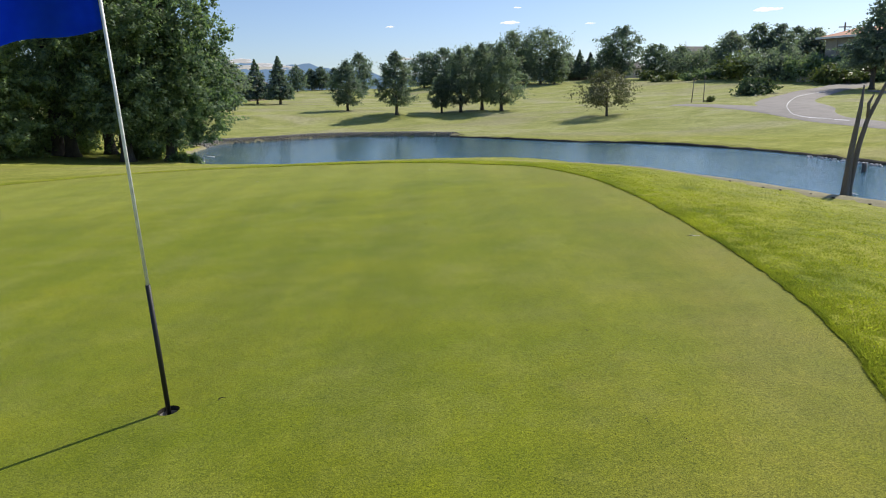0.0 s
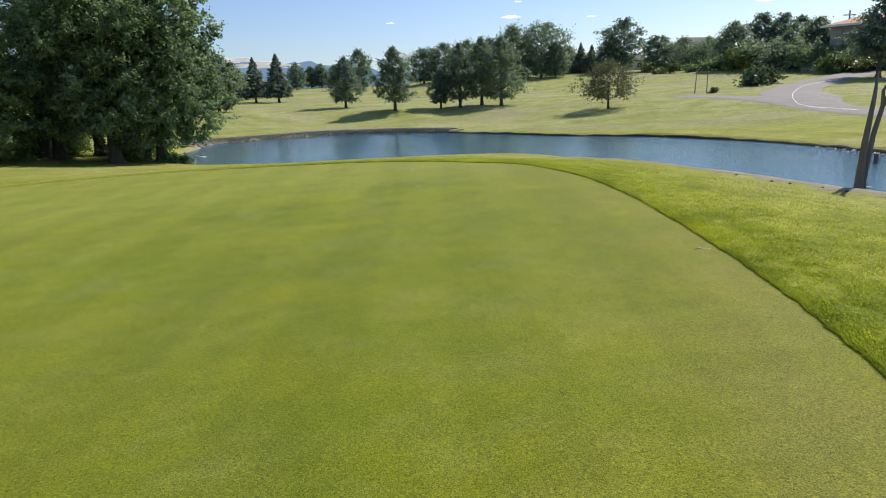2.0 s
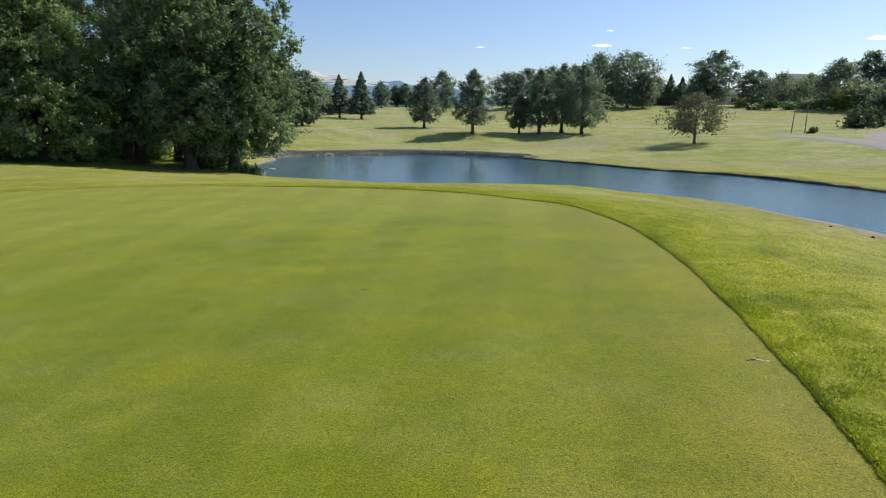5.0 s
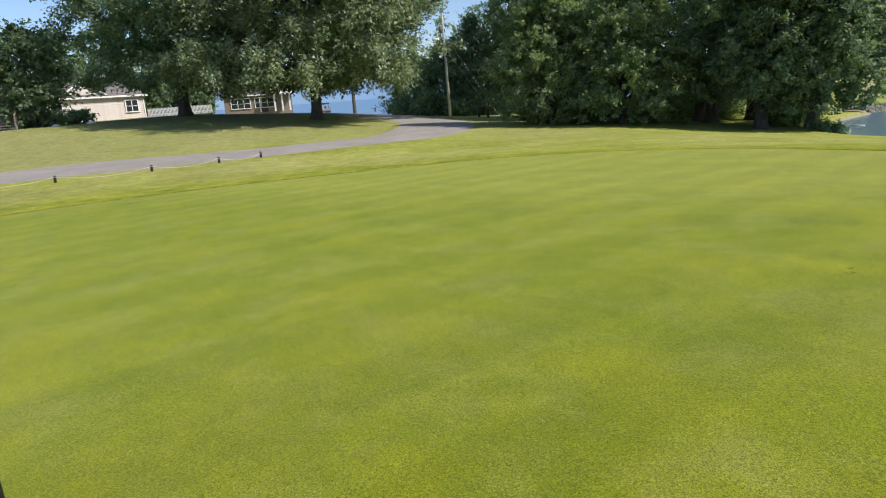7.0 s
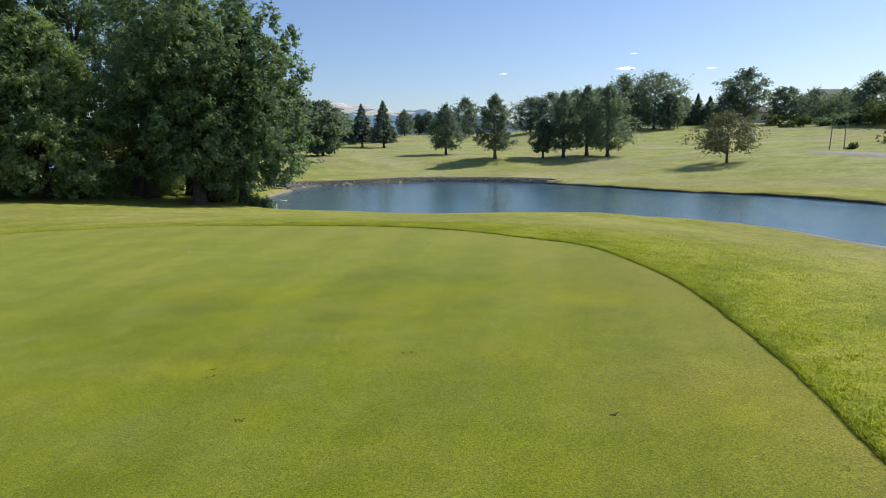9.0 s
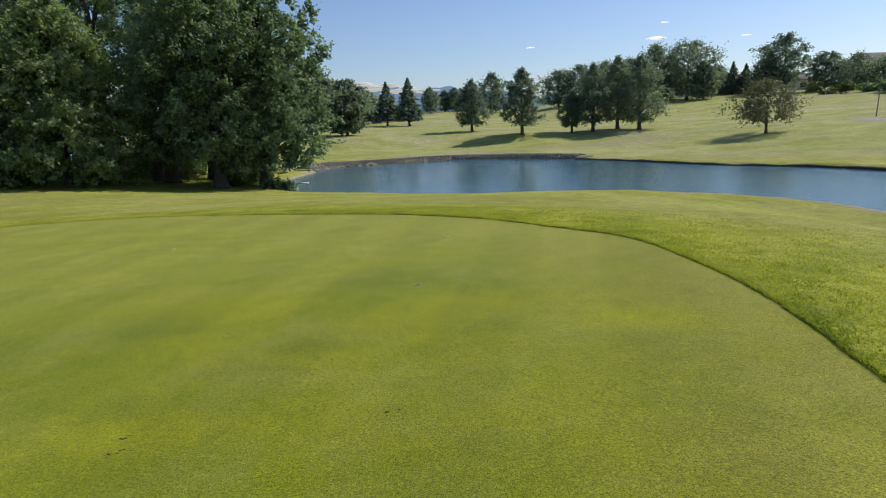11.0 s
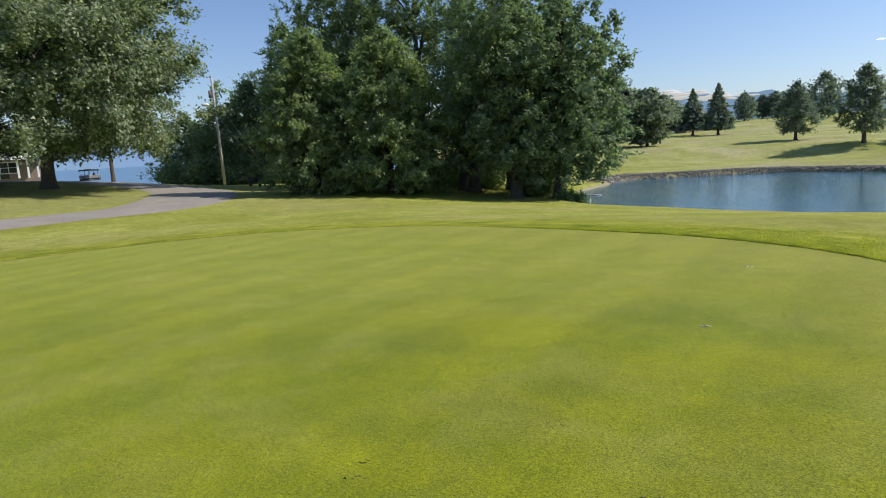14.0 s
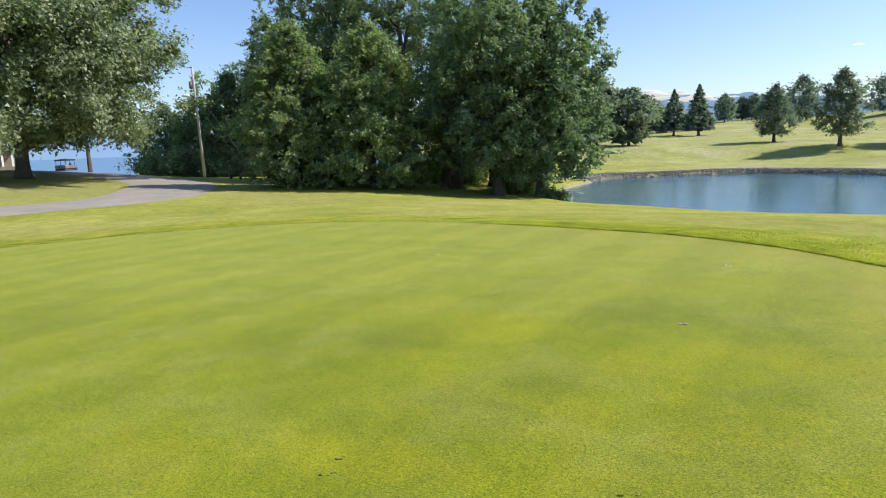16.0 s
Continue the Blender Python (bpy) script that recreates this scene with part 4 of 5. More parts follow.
# beige house: its long wall faces the green
ax, ay = polar(80.3, 80, HERE)
bx, by = polar(87.3, 78, HERE)
L = math.hypot(ax - bx, ay - by)
turn = math.degrees(math.atan2(ay - by, ax - bx))
z = min(ground_z(ax, ay), ground_z(bx, by)) - 0.1
t = thing("beige_house", "cream clapboard house with grey shingle roof", "house", (ax + bx) / 2, (ay + by) / 2, z, turn)
bm = box(-L / 2, L / 2, 0.03, 8, 0, 2.75)
wall = part("wall", bm, M_SIDING, t)
clapboards(L, 0.03, 0.25, 2.75, wall)
part("foundation", box(-L / 2 - 0.03, L / 2 + 0.03, -0.03, 8.03, -0.4, 0.25), M_STONE, t)
part("roof", gable_roof(L, 8, 2.72, 2.3, hip=2.6), M_ROOF, t)
bm = bmesh.new()
gx0, gx1, gp = -L / 2 + 1.6, -L / 2 + 6.2, 4.3
vs = [bm.verts.new(p) for p in ((gx0, -0.05, 2.7), (gx1, -0.05, 2.7), ((gx0 + gx1) / 2, -0.05, gp), (gx0, 3, 2.7), (gx1, 3, 2.7), ((gx0 + gx1) / 2, 3, gp))]
for q in ((0, 1, 2), (3, 5, 4), (0, 2, 5, 3), (1, 4, 5, 2)):
    bm.faces.new([vs[k] for k in q])
part("gable", bm, M_SIDING, t)
for sgn in (-1, 1):
    mid_ = (gx0 + gx1) / 2
    end = mid_ + sgn * (gx1 - gx0 + 0.8) / 2
    part("rake_board", tube(((mid_, -0.2, gp + 0.12), (end, -0.2, 2.55)), (0.12, 0.12), 4), M_WHITE, t, "white rake board")
part("fascia", box(-L / 2 - 0.42, L / 2 + 0.42, -0.44, -0.38, 2.6, 2.78), M_WHITE, t)
part("corner_board", box(L / 2 - 0.06, L / 2 + 0.06, -0.06, 0.06, 0.2, 2.7), M_WHITE, t)
window(1.2, 1.2, 2, 2)(t, L / 2 - 1.3, 1.0, -0.02)
window(1.0, 1.1, 2, 2)(t, -L / 2 + 1.2, 1.0, -0.02)

# brick house by the lake
ax, ay = polar(68.6, 102, HERE)
bx, by = polar(74.2, 102, HERE)
L = math.hypot(ax - bx, ay - by)
turn = math.degrees(math.atan2(ay - by, ax - bx))
z = ground_z(*(polar(72.5, 100, HERE))) + 0.75
t = thing("brick_house", "brown brick house with white windows and brown roof", "house", (ax + bx) / 2, (ay + by) / 2, z, turn)
part("wall", box(-L / 2, L / 2, 0, 8, -3.0, 2.6), M_BRICK, t)
part("roof", gable_roof(L, 8, 2.6, 3.0, hip=1.6), M_ROOF, t)
part("fascia", box(-L / 2 - 0.4, L / 2 + 0.4, -0.45, -0.38, 2.48, 2.66), M_WHITE, t)
window(2.7, 1.35, 3, 2)(t, -L / 2 + 2.4, 0.75, -0.02)
window(2.7, 1.35, 3, 2)(t, L / 2 - 4.1, 0.75, -0.02)
dr = part("door", box(-L / 2 + 5.3, -L / 2 + 6.3, -0.06, 0.02, 0, 2.1), M_DARK, t)
part("door_frame", box(-L / 2 + 5.1, -L / 2 + 5.3, -0.08, 0.02, 0, 2.25), M_WHITE, dr)
for k in (0.4, 1.5, 2.6):
    part("porch_column", box(L / 2 - k - 0.12, L / 2 - k + 0.12, -1.4, -1.16, 0, 2.4), M_WHITE, t)
part("porch_roof", gable_roof(3.0, 1.7, 2.4, 0.8), M_WHITE, t).location = (L / 2 - 1.5, -1.5, 0)

# house at the end of the row, with a wooden stair
x, y = polar(92.6, 60, HERE)
z = ground_z(x, y) - 0.1
t = thing("end_house", "cream clapboard house behind a wooden stair", "house", x, y, z, 92)
bm = box(-4, 4, 0.03, 7, 0, 2.8)
wall = part("wall", bm, M_SIDING, t)
clapboards(8, 0.03, 0.2, 2.8, wall)
part("roof", gable_roof(8, 7, 2.78, 2.2), M_ROOF, t)
t = thing("wooden_stair", "brown weathered wooden deck stair on the lawn", "stair", *site(90.2, 55), 80)
for k in range(5):
    part("tread", box(-0.9, 0.9, k * 0.28, k * 0.28 + 0.27, 0.18 * k + 0.12, 0.18 * k + 0.17), M_WOOD, t)
for sx in (-0.95, 0.95):
    part("stringer", tube(((sx, -0.05, 0.0), (sx, 1.45, 0.9)), (0.09, 0.09), 4), M_WOOD, t)
    part("handrail", tube(((sx, 0, 0.95), (sx, 1.4, 1.8)), (0.05, 0.05), 5), M_WOOD, t)
    for q in (0.05, 0.7, 1.35):
        part("baluster", box(sx - 0.04, sx + 0.04, q - 0.04, q + 0.04, q * 0.6, q * 0.6 + 0.95), M_WOOD, t)
for yaw, d, w in ((84.3, 54, 0.34), (86.7, 54, 0.32)):
    x, y, z = site(yaw, d)
    bm = bmesh.new()
    bmesh.ops.create_icosphere(bm, subdivisions=2, radius=w)
    for v in bm.verts:
        v.co *= 1 + 0.14 * noise.noise(v.co * 3)
        v.co.z *= 0.5
    st = part("white_boulder", bm, M_WHITE)
    st.location = (x, y, z)
    tagged(st, "pale whitewashed boulder lying on the lawn", "boulder", "boulders on the lawn")


def shrub(x, y, w, h, n=2500, mat=None, leaf=0.16, label="rounded green shrub", group="", name="shrub"):
    TREE_N[0] += 1
    rng = np.random.default_rng(500 + TREE_N[0])
    t = thing(name, label, "shrub", x, y, ground_z(x, y) - 0.05, group=group)
    k = 16
    a, q = rng.uniform(0, 6.28, k), np.sqrt(rng.random(k)) * 0.62
    rr = 0.24 * w * rng.uniform(0.7, 1.2, k)
    cen = np.stack((np.cos(a) * q * w / 2, np.sin(a) * q * w / 2, rng.uniform(0.25, 0.8, k) * h * (1 - 0.3 * q)), -1)
    put("foliage", leaves("foliage", cen, rr, np.stack((np.cos(a), np.sin(a), np.zeros(k)), -1), np.full(k, n // k), leaf, mat or M_BUSH, rng, 0.1, 1.2, 0.8, True), t)
    bm = bmesh.new()
    for i in range(5):
        tube(((0, 0, 0), tuple(cen[i] * 0.5), tuple(cen[i])), (0.05, 0.035, 0.015), 5, bm, False)
    part("stems", bm, M_BARK, t)
    return t


for yaw, d, w, h in ((85.2, 66, 2.6, 1.5), (87.2, 64, 2.4, 1.4), (88.8, 62, 2.4, 1.5)):
    x, y, z = site(yaw, d)
    shrub(x, y, w, h, 2500, M_LEAF, 0.2, "dark clipped shrub beside the house", "house shrubs")
for yaw, d, w, h in ((34.5, 50, 4, 3), (36.2, 52, 4, 3.4), (39.5, 47, 3, 2.2), (32.6, 55, 5, 3.5), (44, 48, 3, 1.8), (47, 49, 3, 2), (49.5, 47, 2.6, 1.4), (29.0, 44.5, 2.4, 1.6)):
    x, y = polar(yaw, d, W)
    shrub(x, y, w, h, 4500, M_BUSH, 0.2, "sunlit light green undergrowth below the trees", "undergrowth")

for yaw, d, w, h in ((36.2, 47, 3.6, 1.6), (26.2, 38.8, 1.7, 1.1), (29.6, 40.8, 2.2, 1.5), (34.3, 47.5, 3.2, 1.5), (39.2, 41, 2.8, 1.8), (29.3, 41.5, 2.6, 1.3)):
    x, y, z = site(yaw, d, W)
    shrub(x, y, w, h, 3600, M_LEAF_LIGHT, 0.15, "sunlit undergrowth below the wood edge", "undergrowth of the wood edge", "undergrowth")
for yaw, d, w, h in ((52.6, 70, 6, 3.0), (54.3, 73, 7, 3.4), (56.2, 75, 7, 3.2), (58.0, 76, 7, 3.4), (59.6, 78, 6, 3.0), (61.0, 80, 5, 2.6)):
    x, y = polar(yaw, d, W)
    shrub(x, y, w, h, 5200, M_LEAF, 0.24, "dark dense undergrowth between the lakeside trees", "undergrowth by the lake", "undergrowth")

# white picket fence
fa, fb = polar(75.2, 77, HERE), polar(80.1, 79, HERE)
fl = math.hypot(fa[0] - fb[0], fa[1] - fb[1])
t = thing("picket_fence", "white picket fence beside the cream house", "fence", fb[0], fb[1], ground_z(*fb) - 0.05, math.degrees(math.atan2(fa[1] - fb[1], fa[0] - fb[0])))
pk = box(-0.045, 0.045, -0.012, 0.012, 0.05, 0.95)
me = bpy.data.meshes.new("picket")
pk.to_mesh(me)
pk.free()
me.materials.append(M_WHITE)
k = 0
while k * 0.15 < fl:
    put("picket", me, t).location = (k * 0.15, 0, 0)
    k += 1
for h in (0.25, 0.75):
    part("rail", box(0, fl, 0.012, 0.05, h, h + 0.08), M_WHITE, t)

# pontoon boat moored on the lake
BOAT = (-162.8, 74.5)
t = thing("pontoon_boat", "moored pontoon boat with dark canopy and railing panels", "boat", BOAT[0], BOAT[1], LAKE_Z, 130)
for yy in (-0.85, 0.85):
    part("pontoon", tube(((-3.0, yy, 0.1), (2.3, yy, 0.1), (2.8, yy, 0.16), (3.2, yy, 0.34)), (0.33, 0.33, 0.26, 0.06), 12), M_DARK, t)
part("deck", box(-2.95, 2.85, -1.25, 1.25, 0.42, 0.56, bevel=0.02), M_DARK, t)
panel_y = ((-2.9, -1.5), (-1.4, 0.0), (0.1, 1.4), (1.5, 2.7))
for side_y in (-1.2, 1.2):
    for x0, x1 in panel_y:
        p0 = part("railing_panel", box(x0, x1, side_y - 0.025, side_y + 0.025, 0.6, 1.24, bevel=0.01), M_ROOF, t, "dark brown railing panel")
        part("rail", tube(((x0, side_y, 1.26), (x1, side_y, 1.26)), (0.03, 0.03), 6), M_STEEL, p0)
for end_x in (-2.9, 2.7):
    part("railing_panel", box(end_x - 0.025, end_x + 0.025, -1.15, 1.15, 0.6, 1.24, bevel=0.01), M_ROOF, t, "dark brown railing panel")
for px_ in (-2.5, -0.4, 1.7):
    for side_y in (-1.1, 1.1):
        part("canopy_post", tube(((px_, side_y, 0.56), (px_ * 0.96, side_y, 2.6)), (0.05, 0.05), 6), M_DARK, t)
roof = bmesh.new()
rows = []
for i in range(9):
    xx = -2.7 + 0.575 * i
    rows.append([roof.verts.new((xx, -1.25 + 0.3125 * j, 2.58 + 0.22 * math.cos((j - 4) / 4 * 1.3) - 0.03 * abs(i - 4))) for j in range(9)])
for i in range(8):
    for j in range(8):
        roof.faces.new((rows[i][j], rows[i + 1][j], rows[i + 1][j + 1], rows[i][j + 1]))
bmesh.ops.solidify(roof, geom=roof.faces[:], thickness=0.05)
canopy = part("canopy", roof, M_DARK, t, "dark cloth canopy")
for side_y in (-1.27, 1.27):
    part("valance", box(-2.7, 1.9, side_y - 0.02, side_y + 0.02, 2.3, 2.66), M_DARK, canopy)
for x0, x1, y0, y1 in ((-2.7, -1.0, 0.55, 1.12), (-2.7, -1.0, -1.12, -0.55), (0.9, 2.5, 0.55, 1.12)):
    seat = part("bench", box(x0, x1, y0, y1, 0.56, 0.95, bevel=0.05), M_SIDING, t, "pale cushioned bench")
    yb = y1 - 0.1 if y1 > 0 else y0
    part("bench_back", box(x0, x1, yb, yb + 0.1, 0.95, 1.35, bevel=0.04), M_SIDING, seat)
console = part("console", box(0.0, 0.5, -1.0, -0.4, 0.56, 1.45, bevel=0.05), M_DARK, t)
part("windscreen", box(0.44, 0.47, -0.95, -0.45, 1.45, 1.75), M_GLASS, console)
motor = part("outboard_motor", box(-3.4, -3.0, -0.2, 0.2, 0.7, 1.25, bevel=0.08), M_DARK, t)
part("motor_leg", box(-3.26, -3.14, -0.06, 0.06, -0.4, 0.7, bevel=0.02), M_DARK, motor)

x, y = polar(63.3, 74, HERE)
tree(x, y, 9, 6, "round", "slim lakeside tree with high crown", 0.5, 6000, 0.28, M_MAPLE, 45, 0.17, 0.22)

# ---------------- the pond's banks ----------------
rng = np.random.default_rng(7)
line = POND_LINE
seg = [i for i in range(len(line)) if line[i][1] > 53 and line[i][0] < 1.5]
bank = thing("riprap_bank", "grey broken stones lining the pond's far bank", "stone bank", -10, 60, WATER_Z, kind="")
rocks = []
for k in range(5):
    bm = bmesh.new()
    bmesh.ops.create_icosphere(bm, subdivisions=1, radius=0.5)
    for v in bm.verts:
        v.co *= 1 + 0.35 * noise.noise(v.co * 2.2 + Vector((k * 7, 0, 0)))
        v.co.z *= 0.7
    me = bpy.data.meshes.new("stone")
    bm.to_mesh(me)
    bm.free()
    me.materials.append(M_STONE)
    rocks.append(me)


def heap(off):
    """Height of the heaped stone bank, across its width."""
    return 0.17 * float(np.interp((off + 0.2) / 2.0, (0, 0.2, 0.45, 0.7, 1), (-0.1, 0.45, 1, 0.9, 0)))


for k in range(300):
    i = seg[int(rng.integers(0, len(seg) - 1))]
    p = line[i] + (line[(i + 1) % len(line)] - line[i]) * rng.random()
    d = line[(i + 1) % len(line)] - line[i]
    n_ = np.array((d[1], -d[0])) / (np.hypot(*d) + 1e-9)
    off = rng.uniform(-0.2, 1.7)
    cand = p + n_ * off
    if outside(POND_LINE, cand[:1], cand[1:])[0] * off < 0:
        cand = p - n_ * off
    o = put("stone", rocks[k % 5], bank)
    sc = rng.uniform(0.16, 0.3)
    zz = max(ground_z(*cand), WATER_Z - 0.1) + 0.02 + heap(off)
    o.matrix_local = Matrix.Translation((cand[0] + 10, cand[1] - 60, zz - WATER_Z)) @ Euler((rng.uniform(0, 6), rng.uniform(0, 6), rng.uniform(0, 6))).to_matrix().to_4x4() @ Matrix.Diagonal((sc, sc * rng.uniform(0.7, 1.1), sc * 0.8, 1))

# the smaller stones between them
cs = []
ico = rocks[0]
iv = np.array([v.co[:] for v in ico.vertices])
ifc = np.array([p.vertices[:] for p in ico.polygons])
for k in range(5200):
    i = seg[int(rng.integers(0, len(seg) - 1))]
    p = line[i] + (line[(i + 1) % len(line)] - line[i]) * rng.random()
    d = line[(i + 1) % len(line)] - line[i]
    n_ = np.array((-d[1], d[0])) / (np.hypot(*d) + 1e-9)
    off = rng.uniform(-0.3, 1.8)
    cand = p + n_ * off
    rot = np.array(Euler((rng.uniform(0, 6), rng.uniform(0, 6), rng.uniform(0, 6))).to_matrix())
    sc = rng.uniform(0.09, 0.19)
    cs.append((cand[0], cand[1], sc, rot, heap(off)))
zs_ = land(np.array([c[0] for c in cs]), np.array([c[1] for c in cs]))
vv = np.concatenate([iv @ c[3].T * c[2] * np.array((1, 1, 0.8)) + np.array((c[0] + 10, c[1] - 60, max(z_, WATER_Z - 0.08) + 0.03 + c[4] - WATER_Z)) for c, z_ in zip(cs, zs_)])
ff = np.concatenate([ifc + k * len(iv) for k in range(len(cs))])
tagged(put("rubble", raw_mesh("rubble", vv, ff, M_STONE), bank), kind="stuff")

# sandy strip on the near bank


def shore_strip(name, line, inner, outer, mat, label, lift):
    line = np.array(line)
    d = np.gradient(line, axis=0)
    n_ = np.stack((-d[:, 1], d[:, 0]), -1) / np.linalg.norm(d, axis=1)[:, None]
    k = np.arange(len(line))
    reach = np.linspace(outer[0], outer[1], len(line)) * (1 + 0.2 * np.sin(k * 1.7) + 0.12 * np.sin(k * 4.1))
    ring = [line + n_ * (inner + (reach - inner) * u)[:, None] for u in np.linspace(0, 1, 6)]
    q = np.stack(ring, 1)
    z = np.maximum(land(q[..., 0], q[..., 1]), WATER_Z - 0.3) + np.array((-0.05, 0.6, 1, 1, 0.6, -1.6)) * lift + 0.02 * waves(q[..., 0], q[..., 1], 1.3)
    verts = np.concatenate((q, z[..., None]), -1).reshape(-1, 3)
    i, j = np.meshgrid(np.arange(len(line) - 1), np.arange(5), indexing="ij")
    a = (i * 6 + j).ravel()
    faces = np.stack((a, a + 1, a + 7, a + 6), -1)
    return tagged(new(name, raw_mesh(name, verts, faces, mat, True)), label, "bank", kind="structure")


shore_strip("bank_near", closed(POND, 8)[30:60], -0.3, (0.7, 0.5), M_SAND, "bare sandy soil along the near shore", 0.035)
shore_strip("bank_east", closed(POND, 8)[0:31], -0.3, (2.2, 0.8), M_SAND, "wide bare sandy soil along the near shore", 0.035)
shore_strip("bank_west", closed(POND, 8)[90:117], -0.3, (0.2, 0.35), M_SAND, "tan bare soil at the pond corner", 0.035)
bank_line = closed(POND, 8)[104:146]
shore_strip("bank_stone", bank_line, -0.2, (1.8, 1.8), M_SAND, "stony earth under the riprap", 0.1)
shore_strip("bank_far", closed(POND, 8)[144:212], -0.1, (0.2, 0.2), M_SOIL, "dark eroded soil of the cut far bank", 0.04)

# white pipe standing in the shallows
t = thing("pipe", "white plastic pipe bent over the water", "pipe", -15.6, 40.0, WATER_Z)
part("upright", tube(((0, 0, -0.5), (0, 0, 0.30)), (0.045, 0.045), 10), M_WHITE, t)
part("elbow", tube(((0, 0, 0.28), (0.02, 0, 0.35), (0.09, 0, 0.38)), (0.058, 0.058, 0.058), 10), M_WHITE, t)
part("outlet", tube(((0.07, 0, 0.38), (0.72, 0.05, 0.36)), (0.045, 0.045), 10), M_WHITE, t)
t = thing("water_stump", "short dark post standing in the pond", "post", 18.95, 27.4, WATER_Z)
part("post", tube(((0, 0, -0.5), (0, 0, 0.4)), (0.11, 0.1), 9), M_DEAD, t)

# pale stones at the foot of the eastern bank
edging = thing("stone_edging", "pale broken stones at the pond's edge", "stones", 21.8, 27, WATER_Z)
pale_rocks = []
for k in range(4):
    me = rocks[k].copy()
    me.name = "pale_stone"
    me.materials.clear()
    me.materials.append(M_SIDING)
    pale_rocks.append(me)
shore = closed(POND, 8)[188:210]
for k in range(150):
    u = rng.random() * (len(shore) - 1.01)
    p = shore[int(u)] + (shore[int(u) + 1] - shore[int(u)]) * (u % 1)
    o = put("stone", pale_rocks[k % 4], edging)
    sc = rng.uniform(0.08, 0.22)
    o.matrix_local = Matrix.Translation((p[0] - rng.uniform(0.25, 0.75) - 21.8, p[1] - 27, 0.01)) @ Euler((rng.uniform(0, 6), rng.uniform(0, 6), rng.uniform(0, 6))).to_matrix().to_4x4() @ Matrix.Diagonal((sc, sc * 1.2, sc * 0.6, 1))
# driftwood and a thin stake on the near shore
for x, y, l, a in ((14.13, 20.8, 0.4, 0.2), (13.35, 18.9, 0.25, 1.0), (13.5, 18.4, 0.35, 2.0), (13.6, 18.25, 0.2, 0.4), (13.75, 17.6, 0.4, 0.1)):
    d = thing("driftwood", "bleached stick lying at the water's edge", "driftwood", x, y, max(ground_z(x, y), WATER_Z) + 0.02, math.degrees(a), group="driftwood on the shore")
    part("stick", tube(((-l / 2, 0, 0), (0, 0.03, 0.03), (l / 2, 0, 0.01)), (0.02, 0.028, 0.012), 7), M_WHITE, d)
x, y = 13.3, 15.4
d = thing("thin_stake", "thin dark stake at the water's edge", "stake", x, y, ground_z(x, y))
part("rod", tube(((0, 0, -0.1), (0.01, 0, 0.36)), (0.012, 0.01), 7), M_DARK, d)
part("tip", tube(((0.01, 0, 0.36), (0.01, 0, 0.39)), (0.014, 0.004), 7), M_DARK, d)
# dark clods on the bare sand
for x, y in ((11.0, 23.6), (11.3, 21.6), (11.55, 20.9), (12.0, 19.8), (12.2, 18.9), (12.5, 17.6), (12.4, 16.6), (12.7, 15.8)):
    d = thing("soil_clod", "dark clod of wet soil on the sandy bank", "clod", x, y, ground_z(x, y) + 0.035, 50 * x, group="clods on the sandy bank")
    bm = bmesh.new()
    bmesh.ops.create_icosphere(bm, subdivisions=2, radius=0.05)
    for v in bm.verts:
        v.co *= 1 + 0.4 * noise.noise(v.co * 14 + Vector((x, y, 0)))
        v.co.z *= 0.5
    part("clod", bm, M_SOIL, d)

# ---------------- beyond the pond ----------------
for yaw, h, lean in ((-22.9, 3.1, 0.05), (-22.0, 2.9, 0.16)):
    x, y = polar(yaw, 93)
    t = thing("course_post", "thin grey wooden post beside the course road", "post", x, y, ground_z(x, y), group="posts by the course road")
    part("post", tube(((0, 0, -0.2), (lean, 0, h)), (0.065, 0.055), 8), M_WOOD, t)
    part("cap", tube(((lean, 0, h), (lean, 0, h + 0.25)), (0.14, 0.12), 8), M_WOOD, t)
x, y = polar(-23.4, 93)
shrub(x, y, 1.1, 1.0, 700, M_BUSH, 0.18, "small shrub beside the course road")
for yaw in np.arange(-18.5, -25.5, -0.62):
    x, y = polar(float(yaw), 163 + 4 * math.sin(yaw * 5))
    shrub(x, y, 3.6 + math.sin(yaw * 9), 1.9 + 0.7 * math.sin(yaw * 7), 900, M_BUSH if int(yaw * 10) % 3 else M_LEAF, 0.42, "garden shrub on the ridge", "ridge shrubs")
# the wide dark hedge takes the shadow beside it into its shape
for yaw, d, w, h, m in ((-25.6, 150, 9, 5.5, M_BUSH), (-27.2, 146, 9, 6.5, M_FAIRWAY_LEAF), (-28.8, 142, 9, 6.8, M_FAIRWAY_LEAF), (-30.2, 138, 7, 5, M_LEAF), (-31.5, 128, 6, 3.4, M_BUSH), (-33.0, 126, 5, 2.6, M_BUSH), (-26.6, 106, 7.0, 2.2, M_SHADED_HEDGE),
                        (-34.4, 130, 6, 4.2, M_LEAF), (-36.2, 129, 6, 3.6, M_LEAF), (-38.4, 128, 6, 3.8, M_LEAF), (-40.6, 126, 6, 3.4, M_LEAF), (-32.2, 134, 6, 4.6, M_LEAF), (-30.9, 136, 5, 6.0, M_LEAF)):
    x, y = polar(yaw, d)
    shrub(x, y, w, h, 2600, m, 0.42, "large dense shrub below the clubhouse", "clubhouse shrubs")

for x, y, h, w in ((75.5, 128.5, 9.2, 11), (69.0, 127.0, 7.0, 8)):
    tree(x, y, h, w, "round", "broad green tree beside the clubhouse drive", 0.03, 14000, 0.32, M_FAIRWAY_LEAF, 80, 0.15, group="trees by the drive")

